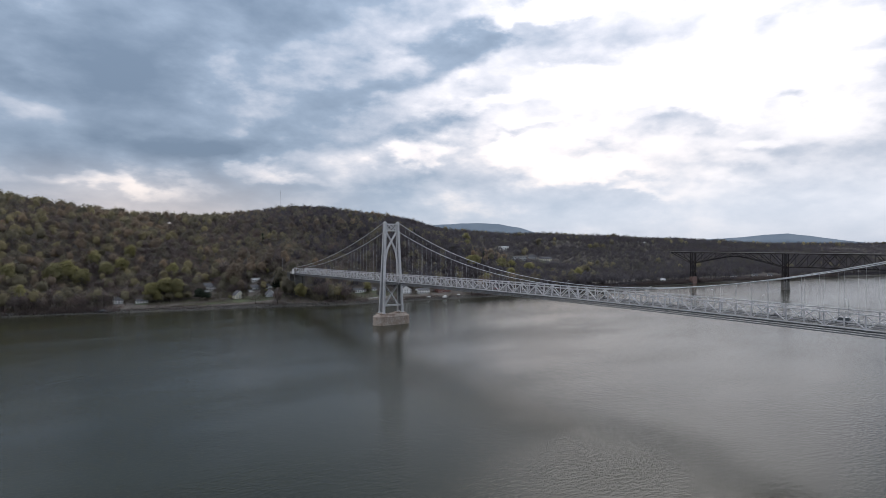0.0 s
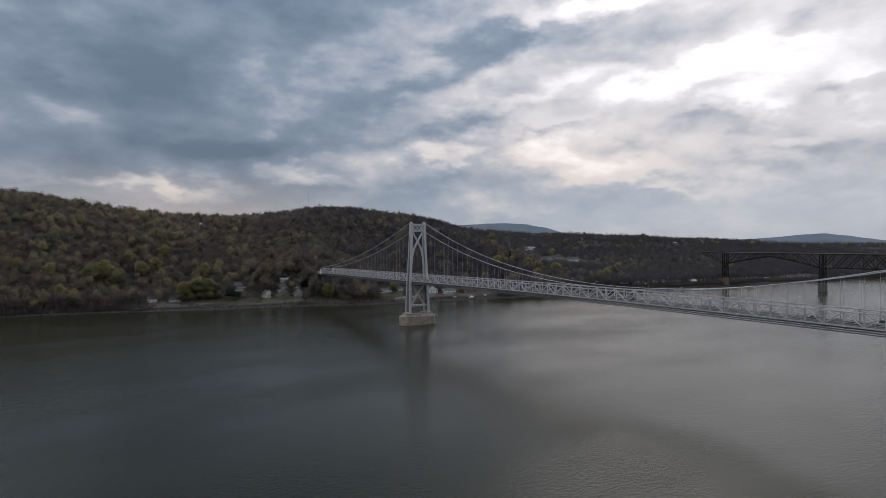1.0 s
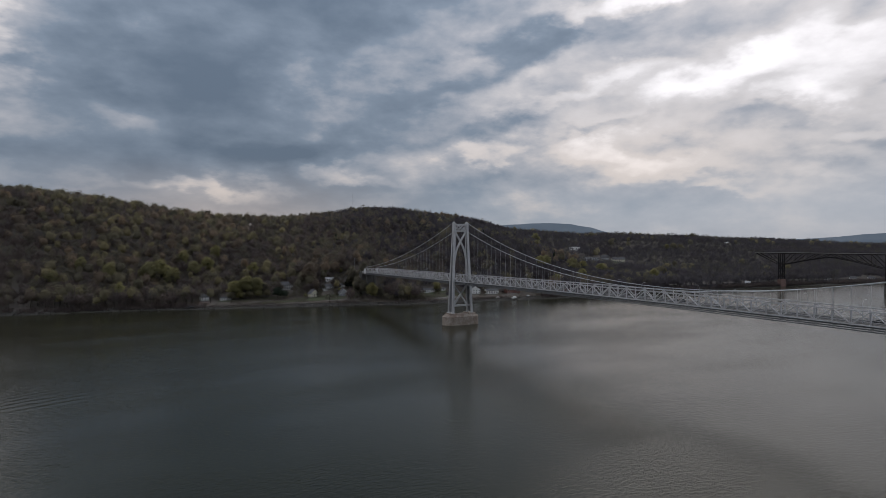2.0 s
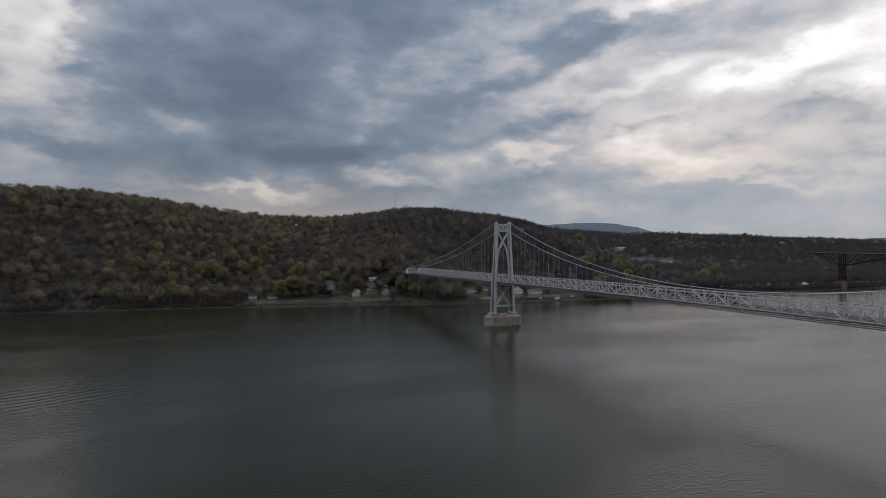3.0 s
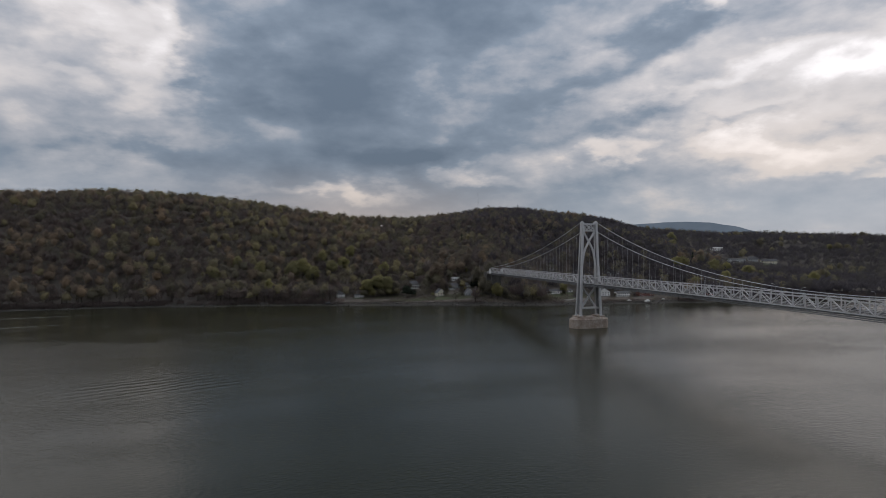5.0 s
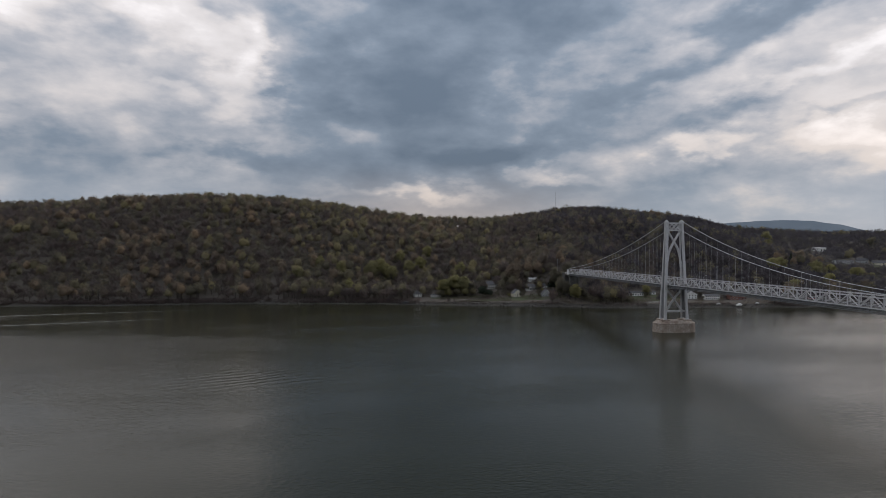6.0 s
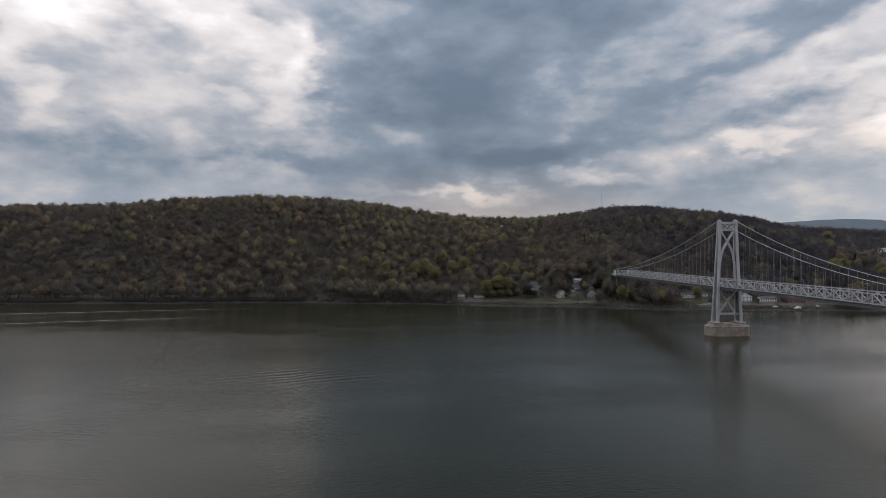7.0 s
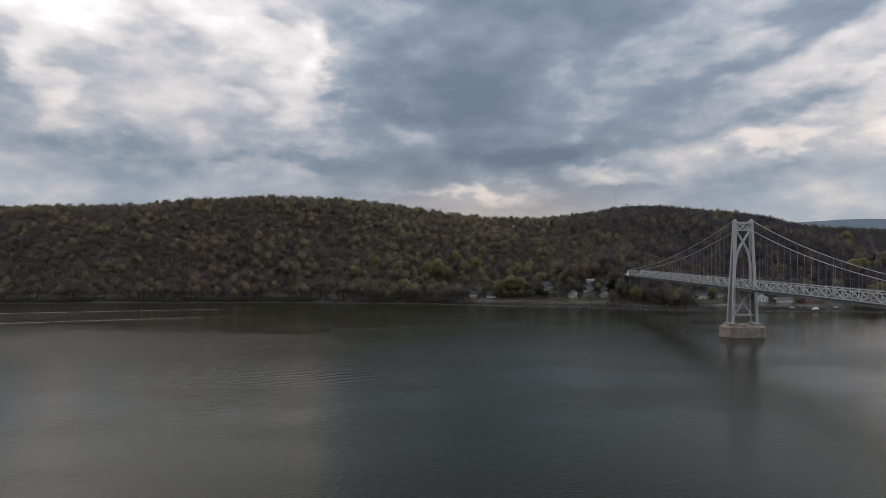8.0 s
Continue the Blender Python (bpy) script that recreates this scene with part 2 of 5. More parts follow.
# ================= materials =================
def material(name, dark, light, scale=1.0, rough=0.7, metal=0.0, bump=0.0, detail=6.0, spread=(0.35, 0.65), stain=None, stain_scale=0.05, island=0.0, specular=0.5, tone=0.0, leafy=0.0):
    """Two tones mixed by noise at one scale, stained at a larger one; sizes in features per metre."""
    m = bpy.data.materials.new(name)
    m.use_nodes = True
    nt = m.node_tree
    p = nt.nodes["Principled BSDF"]
    p.inputs["Roughness"].default_value, p.inputs["Metallic"].default_value = rough, metal
    p.inputs["Specular IOR Level"].default_value = specular
    tc = nt.nodes.new("ShaderNodeNewGeometry")
    n = nt.nodes.new("ShaderNodeTexNoise")
    n.inputs["Scale"].default_value, n.inputs["Detail"].default_value, n.inputs["Roughness"].default_value = scale, detail, 0.6
    nt.links.new(tc.outputs["Position"], n.inputs["Vector"])
    r = nt.nodes.new("ShaderNodeValToRGB")
    a, b = r.color_ramp.elements
    a.position, a.color, b.position, b.color = spread[0], (*dark, 1), spread[1], (*light, 1)
    nt.links.new(n.outputs[0], r.inputs[0])
    colour = r.outputs[0]
    if stain:
        n2 = nt.nodes.new("ShaderNodeTexNoise")
        n2.inputs["Scale"].default_value, n2.inputs["Detail"].default_value = stain_scale, 4.0
        nt.links.new(tc.outputs["Position"], n2.inputs["Vector"])
        r2 = nt.nodes.new("ShaderNodeMapRange")
        r2.inputs[1].default_value, r2.inputs[2].default_value = 0.45, 0.7
        nt.links.new(n2.outputs[0], r2.inputs[0])
        mx = nt.nodes.new("ShaderNodeMix")
        mx.data_type = "RGBA"
        nt.links.new(r2.outputs[0], mx.inputs[0])
        nt.links.new(colour, mx.inputs[6])
        mx.inputs[7].default_value = (*stain, 1)
        colour = mx.outputs[2]
    if island:
        hs = nt.nodes.new("ShaderNodeHueSaturation")
        mr = nt.nodes.new("ShaderNodeMapRange")
        mr.inputs[3].default_value, mr.inputs[4].default_value = 1 - island, 1 + island
        nt.links.new(tc.outputs["Random Per Island"], mr.inputs[0])
        nt.links.new(mr.outputs[0], hs.inputs["Value"])
        nt.links.new(colour, hs.inputs["Color"])
        colour = hs.outputs[0]
    if tone:
        at = nt.nodes.new("ShaderNodeAttribute")
        at.attribute_name = "tone"
        hs = nt.nodes.new("ShaderNodeHueSaturation")
        for out, (lo, hi) in (("Value", (1 - tone, 1 + tone)), ("Saturation", (0.75, 1.2))):
            mr = nt.nodes.new("ShaderNodeMapRange")
            mr.inputs[3].default_value, mr.inputs[4].default_value = lo, hi
            nt.links.new(at.outputs["Fac"], mr.inputs[0])
            nt.links.new(mr.outputs[0], hs.inputs[out])
        nt.links.new(colour, hs.inputs["Color"])
        colour = hs.outputs[0]
    nt.links.new(colour, p.inputs["Base Color"])
    if bump:
        bn = nt.nodes.new("ShaderNodeBump")
        bn.inputs["Strength"].default_value, bn.inputs["Distance"].default_value = 0.6, bump
        nt.links.new(n.outputs[0], bn.inputs["Height"])
        nt.links.new(bn.outputs[0], p.inputs["Normal"])
    if leafy:
        # thin foliage: part of the light passes through
        tr = nt.nodes.new("ShaderNodeBsdfTranslucent")
        nt.links.new(colour, tr.inputs["Color"])
        ms = nt.nodes.new("ShaderNodeMixShader")
        ms.inputs[0].default_value = leafy
        nt.links.new(p.outputs[0], ms.inputs[1])
        nt.links.new(tr.outputs[0], ms.inputs[2])
        nt.links.new(ms.outputs[0], nt.nodes["Material Output"].inputs["Surface"])
    return m


STEEL = material("grey_bridge_paint", (0.46, 0.46, 0.47), (0.56, 0.56, 0.57), 0.8, 0.55, 0.0, 0.01, stain=(0.45, 0.435, 0.43), stain_scale=0.12)
CABLE = material("cable_paint", (0.46, 0.48, 0.50), (0.56, 0.58, 0.60), 0.8, 0.5)
ROPE = material("hanger_rope", (0.36, 0.365, 0.375), (0.46, 0.465, 0.475), 1.0, 0.6)
# bridge steel darkened to paint in shade below the deck and between shafts
UNDER = material("shaded_bridge_steel", (0.10, 0.105, 0.11), (0.17, 0.175, 0.18), 0.7, 0.7)
ASPHALT = material("asphalt", (0.062, 0.062, 0.064), (0.092, 0.092, 0.094), 1.5, 0.95, specular=0.1, stain=(0.085, 0.085, 0.085), stain_scale=0.2)
PIER = material("pier_masonry", (0.27, 0.215, 0.175), (0.43, 0.375, 0.32), 0.7, 0.85, bump=0.1, stain=(0.21, 0.15, 0.115), stain_scale=0.2)
CONCRETE = material("old_concrete", (0.22, 0.215, 0.20), (0.34, 0.33, 0.31), 0.5, 0.9, bump=0.05, stain=(0.16, 0.155, 0.14), stain_scale=0.1)
# viaduct supports have shade put into this dark tone; railroad piers share it
UNDERCRETE = material("darkened_grimy_concrete", (0.09, 0.086, 0.08), (0.15, 0.145, 0.135), 0.4, 0.9, stain=(0.07, 0.066, 0.06), stain_scale=0.1)
RUST = material("dark_railroad_steel", (0.016, 0.016, 0.019), (0.030, 0.028, 0.029), 0.5, 0.8, stain=(0.036, 0.028, 0.025), stain_scale=0.1, specular=0.15)
BROWNSTONE = material("reddish_pier_stone", (0.16, 0.10, 0.085), (0.26, 0.17, 0.14), 0.6, 0.9, bump=0.1)
WALKDECK = material("walkway_deck", (0.16, 0.15, 0.145), (0.22, 0.21, 0.20), 0.6, 0.9)
SOIL = material("leaf_litter", (0.081, 0.070, 0.061), (0.121, 0.105, 0.090), 0.12, 0.95, bump=0.3, stain=(0.121, 0.106, 0.083), stain_scale=0.012)
BANK = material("bank_stone", (0.028, 0.026, 0.023), (0.070, 0.064, 0.057), 0.35, 0.95, bump=0.3, stain=(0.05, 0.045, 0.03), stain_scale=0.03)
RIPRAP = material("loose_bank_stone", (0.035, 0.032, 0.029), (0.115, 0.106, 0.096), 0.4, 0.95, island=0.5)
GRASS = material("mown_grass", (0.040, 0.050, 0.022), (0.070, 0.080, 0.036), 0.3, 0.95, stain=(0.060, 0.054, 0.036), stain_scale=0.05)
WHITE = material("white_siding", (0.70, 0.70, 0.68), (0.82, 0.82, 0.80), 0.8, 0.7, stain=(0.68, 0.67, 0.64), stain_scale=0.3)
CREAM = material("cream_siding", (0.56, 0.52, 0.42), (0.68, 0.63, 0.50), 0.8, 0.7)
GREYSIDING = material("grey_siding", (0.32, 0.33, 0.34), (0.44, 0.45, 0.46), 0.8, 0.7)
BRICK = material("red_brick", (0.15, 0.066, 0.050), (0.23, 0.108, 0.082), 1.2, 0.85)
SHINGLE = material("grey_shingles", (0.07, 0.07, 0.075), (0.13, 0.13, 0.135), 0.9, 0.9)
PALEROOF = material("pale_metal_roof", (0.55, 0.56, 0.57), (0.70, 0.70, 0.70), 0.5, 0.5)
PANE = material("window_pane", (0.02, 0.022, 0.026), (0.04, 0.045, 0.05), 0.5, 0.08)
BARK = material("bark", (0.06, 0.052, 0.045), (0.13, 0.115, 0.10), 0.8, 0.95)
PALEBARK = material("pale_bark", (0.22, 0.20, 0.175), (0.34, 0.32, 0.29), 0.8, 0.95)
TWIG = material("bare_twigs", (0.154, 0.127, 0.116), (0.187, 0.156, 0.142), 0.06, 0.95, stain=(0.164, 0.136, 0.131), stain_scale=0.012, specular=0.1, tone=0.12, leafy=0.62)
# bare twigs upriver, greyed: distance haze put into the colour
HAZETWIG = material("hazed_bare_twigs", (0.105, 0.098, 0.109), (0.134, 0.126, 0.138), 0.06, 0.95, stain=(0.102, 0.091, 0.097), stain_scale=0.010, specular=0.1, tone=0.16, leafy=0.62)
BUD = material("olive_buds", (0.166, 0.150, 0.110), (0.221, 0.199, 0.146), 0.06, 0.95, stain=(0.176, 0.161, 0.122), stain_scale=0.012, specular=0.1, tone=0.26, leafy=0.62)
# buds of the far groves, muted for the same painted haze
HAZEBUD = material("hazed_olive_buds", (0.114, 0.108, 0.090), (0.150, 0.140, 0.119), 0.06, 0.95, specular=0.1, tone=0.26, leafy=0.62)
YOUNG = material("young_olive_leaves", (0.214, 0.192, 0.124), (0.285, 0.254, 0.166), 0.06, 0.9, specular=0.1, tone=0.28, leafy=0.62)
SPRING = material("spring_leaves", (0.252, 0.235, 0.110), (0.342, 0.314, 0.148), 0.06, 0.9, specular=0.1, tone=0.28, leafy=0.6)
CATKIN = material("rusty_catkins", (0.209, 0.166, 0.124), (0.287, 0.230, 0.172), 0.06, 0.95, specular=0.1, tone=0.3, leafy=0.62)
NEEDLE = material("dark_needles", (0.022, 0.030, 0.022), (0.045, 0.056, 0.038), 0.15, 0.95, specular=0.1, tone=0.3)
REDBUD = material("red_shrub_twigs", (0.15, 0.075, 0.066), (0.23, 0.115, 0.10), 0.2, 0.95)
LAMPMETAL = material("lamp_metal", (0.32, 0.33, 0.34), (0.42, 0.43, 0.44), 1.0, 0.45, 0.6)
FOAM = material("wake_foam", (0.07, 0.07, 0.06), (0.30, 0.30, 0.27), 0.16, 0.5)
SCUM = material("thin_foam", (0.022, 0.023, 0.016), (0.060, 0.061, 0.048), 0.10, 0.25)
RUBBER = material("tyre_rubber", (0.015, 0.015, 0.015), (0.03, 0.03, 0.03), 3.0, 0.9)


def car_paint(name, c):
    return material(name, tuple(v * 0.92 for v in c), c, 1.0, 0.25)


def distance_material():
    """Plain far distance: wooded hills, their blue haze painted in as a glow."""
    m = bpy.data.materials.new("far_hazed_hills")
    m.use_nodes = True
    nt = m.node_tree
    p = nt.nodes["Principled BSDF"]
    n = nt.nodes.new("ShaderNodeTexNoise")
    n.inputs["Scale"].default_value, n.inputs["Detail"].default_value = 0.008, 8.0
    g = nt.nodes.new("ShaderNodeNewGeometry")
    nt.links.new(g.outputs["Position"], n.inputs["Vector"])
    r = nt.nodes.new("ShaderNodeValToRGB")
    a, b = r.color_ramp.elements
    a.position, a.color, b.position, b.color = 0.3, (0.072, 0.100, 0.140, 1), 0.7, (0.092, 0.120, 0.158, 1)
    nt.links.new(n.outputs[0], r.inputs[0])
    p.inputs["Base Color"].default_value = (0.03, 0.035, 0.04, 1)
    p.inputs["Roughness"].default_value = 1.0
    # the hills emit their blue, which stands for haze
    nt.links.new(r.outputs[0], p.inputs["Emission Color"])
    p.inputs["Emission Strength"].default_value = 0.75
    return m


def water_material():
    m = bpy.data.materials.new("river_water")
    m.use_nodes = True
    nt = m.node_tree
    p = nt.nodes["Principled BSDF"]
    p.inputs["IOR"].default_value = 1.333
    p.inputs["Specular IOR Level"].default_value = 0.34
    g = nt.nodes.new("ShaderNodeNewGeometry")

    def noise_at(scale, detail, stretch=(1, 1, 1), turn=0.0):
        mp = nt.nodes.new("ShaderNodeMapping")
        mp.inputs["Scale"].default_value, mp.inputs["Rotation"].default_value = stretch, (0, 0, radians(turn))
        nt.links.new(g.outputs["Position"], mp.inputs[0])
        n = nt.nodes.new("ShaderNodeTexNoise")
        n.inputs["Scale"].default_value, n.inputs["Detail"].default_value = scale, detail
        nt.links.new(mp.outputs[0], n.inputs["Vector"])
        return n.outputs[0]

    silt = nt.nodes.new("ShaderNodeValToRGB")
    a, b = silt.color_ramp.elements
    a.position, a.color, b.position, b.color = 0.35, (0.020, 0.0210, 0.0110, 1), 0.7, (0.027, 0.0280, 0.0150, 1)
    nt.links.new(noise_at(0.006, 4, (1, 2.2, 1), 10), silt.inputs[0])
    nt.links.new(silt.outputs[0], p.inputs["Base Color"])
    calm = nt.nodes.new("ShaderNodeMapRange")
    calm.inputs[1].default_value, calm.inputs[2].default_value = 0.35, 0.65
    calm.inputs[3].default_value, calm.inputs[4].default_value = 0.115, 0.145
    nt.links.new(noise_at(0.009, 5, (1, 2.6, 1), 14), calm.inputs[0])
    nt.links.new(calm.outputs[0], p.inputs["Roughness"])
    gusts = nt.nodes.new("ShaderNodeMapRange")
    gusts.inputs[1].default_value, gusts.inputs[2].default_value = 0.42, 0.68
    gusts.inputs[3].default_value, gusts.inputs[4].default_value = 0.42, 1.0
    nt.links.new(noise_at(0.011, 4, (1, 1.8, 1), -20), gusts.inputs[0])
    def near(x, y, rx, ry, most=1.0):
        """A soft patch of the river round (x, y), ragged by noise: most inside, 0 outside."""
        mp = nt.nodes.new("ShaderNodeMapping")
        mp.vector_type = "POINT"
        mp.inputs["Location"].default_value = (-x / rx, -y / ry, 0)
        mp.inputs["Scale"].default_value = (1 / rx, 1 / ry, 0)
        nt.links.new(g.outputs["Position"], mp.inputs[0])
        ln = nt.nodes.new("ShaderNodeVectorMath")
        ln.operation = "LENGTH"
        nt.links.new(mp.outputs[0], ln.inputs[0])
        rag = nt.nodes.new("ShaderNodeMath")
        rag.operation = "MULTIPLY_ADD"
        nt.links.new(noise_at(0.025, 4, (1, 2.5, 1)), rag.inputs[0])
        rag.inputs[1].default_value = 0.9
        nt.links.new(ln.outputs["Value"], rag.inputs[2])
        mr = nt.nodes.new("ShaderNodeMapRange")
        mr.interpolation_type = "SMOOTHSTEP"
        mr.inputs[1].default_value, mr.inputs[2].default_value = 1.45, 0.55
        mr.inputs[4].default_value = most
        nt.links.new(rag.outputs[0], mr.inputs[0])
        return mr.outputs[0]

    def total(*parts_of):
        out = parts_of[0]
        for q in parts_of[1:]:
            n = nt.nodes.new("ShaderNodeMath")
            n.operation = "ADD"
            nt.links.new(out, n.inputs[0])
            nt.links.new(q, n.inputs[1])
            out = n.outputs[0]
        return out

    b1 = nt.nodes.new("ShaderNodeBump")
    b1.inputs["Distance"].default_value = 0.27
    # wind-ruffled patches where the ripples stand higher
    nt.links.new(total(gusts.outputs[0], near(178, 116, 85, 45, 0.9), near(-290, 425, 250, 85, 1.5), near(330, 330, 120, 60, 0.6)), b1.inputs["Strength"])
    nt.links.new(noise_at(0.42, 4, (1, 1.9, 1), 30), b1.inputs["Height"])
    b2 = nt.nodes.new("ShaderNodeBump")
    b2.inputs["Strength"].default_value, b2.inputs["Distance"].default_value = 0.10, 0.5
    nt.links.new(noise_at(0.06, 3, (1, 2.0, 1), 20), b2.inputs["Height"])
    nt.links.new(b1.outputs[0], b2.inputs["Normal"])
    # trains of small waves left by boats
    wave = nt.nodes.new("ShaderNodeTexWave")
    wave.inputs["Scale"].default_value, wave.inputs["Distortion"].default_value = 0.046, 4.5
    wave.inputs["Detail"].default_value, wave.inputs["Detail Scale"].default_value = 2.0, 0.6
    turn = nt.nodes.new("ShaderNodeMapping")
    turn.inputs["Rotation"].default_value = (0, 0, radians(68))
    nt.links.new(g.outputs["Position"], turn.inputs[0])
    nt.links.new(turn.outputs[0], wave.inputs["Vector"])
    b3 = nt.nodes.new("ShaderNodeBump")
    b3.inputs["Distance"].default_value = 0.08
    nt.links.new(total(near(-66, 315, 62, 40), near(25, 355, 60, 22)), b3.inputs["Strength"])
    nt.links.new(wave.outputs["Fac"], b3.inputs["Height"])
    nt.links.new(b2.outputs[0], b3.inputs["Normal"])
    nt.links.new(b3.outputs[0], p.inputs["Normal"])
    return m


WATER = water_material()
FARHAZE = distance_material()


# ================= building helpers =================
def to_object(name, bm, mat, parent=None, label=""):
    me = bpy.data.meshes.new(name)
    bm.to_mesh(me)
    bm.free()
    me.materials.append(mat)
    ob = new(name, me)
    if parent:
        ob.parent = parent
    if label:
        ob["label"] = label
    return ob


def part(name, bm, mat, parent, label=""):
    return to_object(name, bm, mat, parent, label)


def repeat(ob, m, parent):
    """One more piece on the same mesh."""
    o = new(ob.name.split(".")[0], ob.data)
    o.parent = parent
    o.matrix_basis = m
    return o


def thing(name, label, category, m, group="", kind=""):
    ob = new(name)
    ob.empty_display_size = 1.0
    ob.matrix_basis = m
    return tagged(ob, label, category, group, kind)


def box(bm, x0, y0, z0, x1, y1, z1):
    v = [bm.verts.new(c) for c in ((x0, y0, z0), (x1, y0, z0), (x1, y1, z0), (x0, y1, z0), (x0, y0, z1), (x1, y0, z1), (x1, y1, z1), (x0, y1, z1))]
    for f in ((3, 2, 1, 0), (4, 5, 6, 7), (0, 1, 5, 4), (1, 2, 6, 5), (2, 3, 7, 6), (3, 0, 4, 7)):
        bm.faces.new([v[i] for i in f])
    return bm


def beam(bm, p, q, wide, high, up=(0, 0, 1), wide2=None, high2=None):
    """A bar from p to q, wide across and high along up; it may taper."""
    p, q = Vector(p), Vector(q)
    along = (q - p).normalized()
    side = along.cross(Vector(up))
    if side.length < 1e-4:
        side = along.cross(Vector((0, 1, 0)))
    side.normalize()
    top = side.cross(along)
    v = []
    for c, w, h in ((p, wide, high), (q, wide2 or wide, high2 or high)):
        for a, b in ((-1, -1), (1, -1), (1, 1), (-1, 1)):
            v.append(bm.verts.new(c + side * (a * w / 2) + top * (b * h / 2)))
    for f in ((3, 2, 1, 0), (4, 5, 6, 7), (0, 1, 5, 4), (1, 2, 6, 5), (2, 3, 7, 6), (3, 0, 4, 7)):
        bm.faces.new([v[i] for i in f])
    return bm


def tube(bm, points, radius, sides=6, radius2=None):
    """A round bar through the points."""
    points = [Vector(p) for p in points]
    rings = []
    for i, p in enumerate(points):
        along = (points[min(i + 1, len(points) - 1)] - points[max(i - 1, 0)]).normalized()
        side = along.cross(Vector((0, 0, 1)))
        if side.length < 1e-3:
            side = Vector((1, 0, 0))
        side.normalize()
        top = side.cross(along)
        k = i / max(1, len(points) - 1)
        r = radius if radius2 is None else radius + (radius2 - radius) * k
        rings.append([bm.verts.new(p + side * (r * math.cos(2 * math.pi * j / sides)) + top * (r * math.sin(2 * math.pi * j / sides))) for j in range(sides)])
    for a, b in zip(rings, rings[1:]):
        for j in range(sides):
            bm.faces.new((a[j], a[(j + 1) % sides], b[(j + 1) % sides], b[j]))
    bm.faces.new(rings[0][::-1])
    bm.faces.new(rings[-1])
    return bm


def loft(bm, rings):
    """Closes equal rings of points into one solid."""
    rows = [[bm.verts.new(p) for p in r] for r in rings]
    n = len(rows[0])
    for a, b in zip(rows, rows[1:]):
        for j in range(n):
            bm.faces.new((a[j], a[(j + 1) % n], b[(j + 1) % n], b[j]))
    bm.faces.new(rows[0][::-1])
    bm.faces.new(rows[-1])
    return bm


# ================= ground and river =================
def lerp(x, xs, ys):
    return np.interp(x, xs, ys)


SHORE_X = (-5200, -900, -160, -40, 107, 215, 260, 400, 500, 610, 1000, 1200, 1650, 2600, 5200)
SHORE_Y = (760, 735, 724, 708, 672, 640, 625, 605, 598, 602, 574, 548, 468, 330, 200)
CREST_X = (-5200, -1500, -824, -611, -395, -285, -174, -63, 53, 125, 238, 370, 438, 508, 654, 775, 883, 979, 1149, 1273, 1429, 1576, 1681, 1914, 2107, 2292, 2873, 3533, 5200)
CREST_Y = (1090, 1090, 1091, 1095, 1099, 1101, 1103, 1114, 1143, 1161, 1187, 1215, 1228, 1241, 1272, 1294, 1313, 1328, 1346, 1320, 1291, 1266, 1250, 1219, 1193, 1153, 1061, 1000, 1000)
CREST_Z = (130, 138, 147, 153, 162, 172, 167, 155, 139, 129, 133, 150, 160, 163, 154, 137, 126, 119, 115, 112, 111, 106, 101, 99, 87, 83, 84, 86, 86)
BENCH_X = (-5200, -120, -20, 60, 300, 480, 620, 800, 5200)
BENCH_W = (10, 10, 40, 62, 48, 60, 40, 14, 12)
CANOPY = 18.0


def ground_z(x, y):
    x, y = np.asarray(x, float), np.asarray(y, float)
    shore, top, crest = lerp(x, SHORE_X, SHORE_Y), lerp(x, CREST_X, CREST_Z) - CANOPY, lerp(x, CREST_X, CREST_Y)
    bench = lerp(x, BENCH_X, BENCH_W)
    wander = 7.0 * np.sin(x * 0.031 + 1.3) + 4.0 * np.sin(x * 0.083)
    shore = shore + 0.35 * wander
    t = y - shore
    bed = -6.0 * np.clip(-t / 25.0, 0, 1)
    bank = 3.0 * np.clip(t / 9.0, 0, 1)
    flat = bank + 0.09 * np.clip(t - 9.0, 0, None).clip(0, bench)
    u = np.clip((t - 9.0 - bench) / np.maximum(crest - shore - 9.0 - bench, 1.0), 0, None)
    rise = np.where(u < 1, np.sin(np.clip(u, 0, 1) * np.pi / 2) ** lerp(x, (500, 720, 850, 1000, 1250, 1600), (1.12, 1.7, 3.2, 3.2, 2.0, 1.2)), 1.0)
    knolls = 5.0 * np.sin(x * 0.017 + y * 0.011) * np.sin(y * 0.019 - x * 0.006 + 0.7)
    back = np.clip((u - 1) / 2.2, 0, 1)
    z = flat + (top - flat) * rise * (1 - 0.35 * back) + knolls * np.clip(u * 4, 0, 1) * np.clip(1.6 - u, 0.2, 1)
    z = z + 17.0 * np.exp(-(((x - 262.0) / 55.0) ** 2 + ((y - 752.0) / 38.0) ** 2))
    z = np.where(t < 0, bed, z)
    east = np.clip((-y - 215.0) / 60.0, 0, 1)
    return np.where(y < -150, np.where(y < -215, -6 + 14 * east + 0.05 * np.clip(-y - 275, 0, 900), -6.0), z)


def gz(x, y):
    return float(ground_z(x, y))


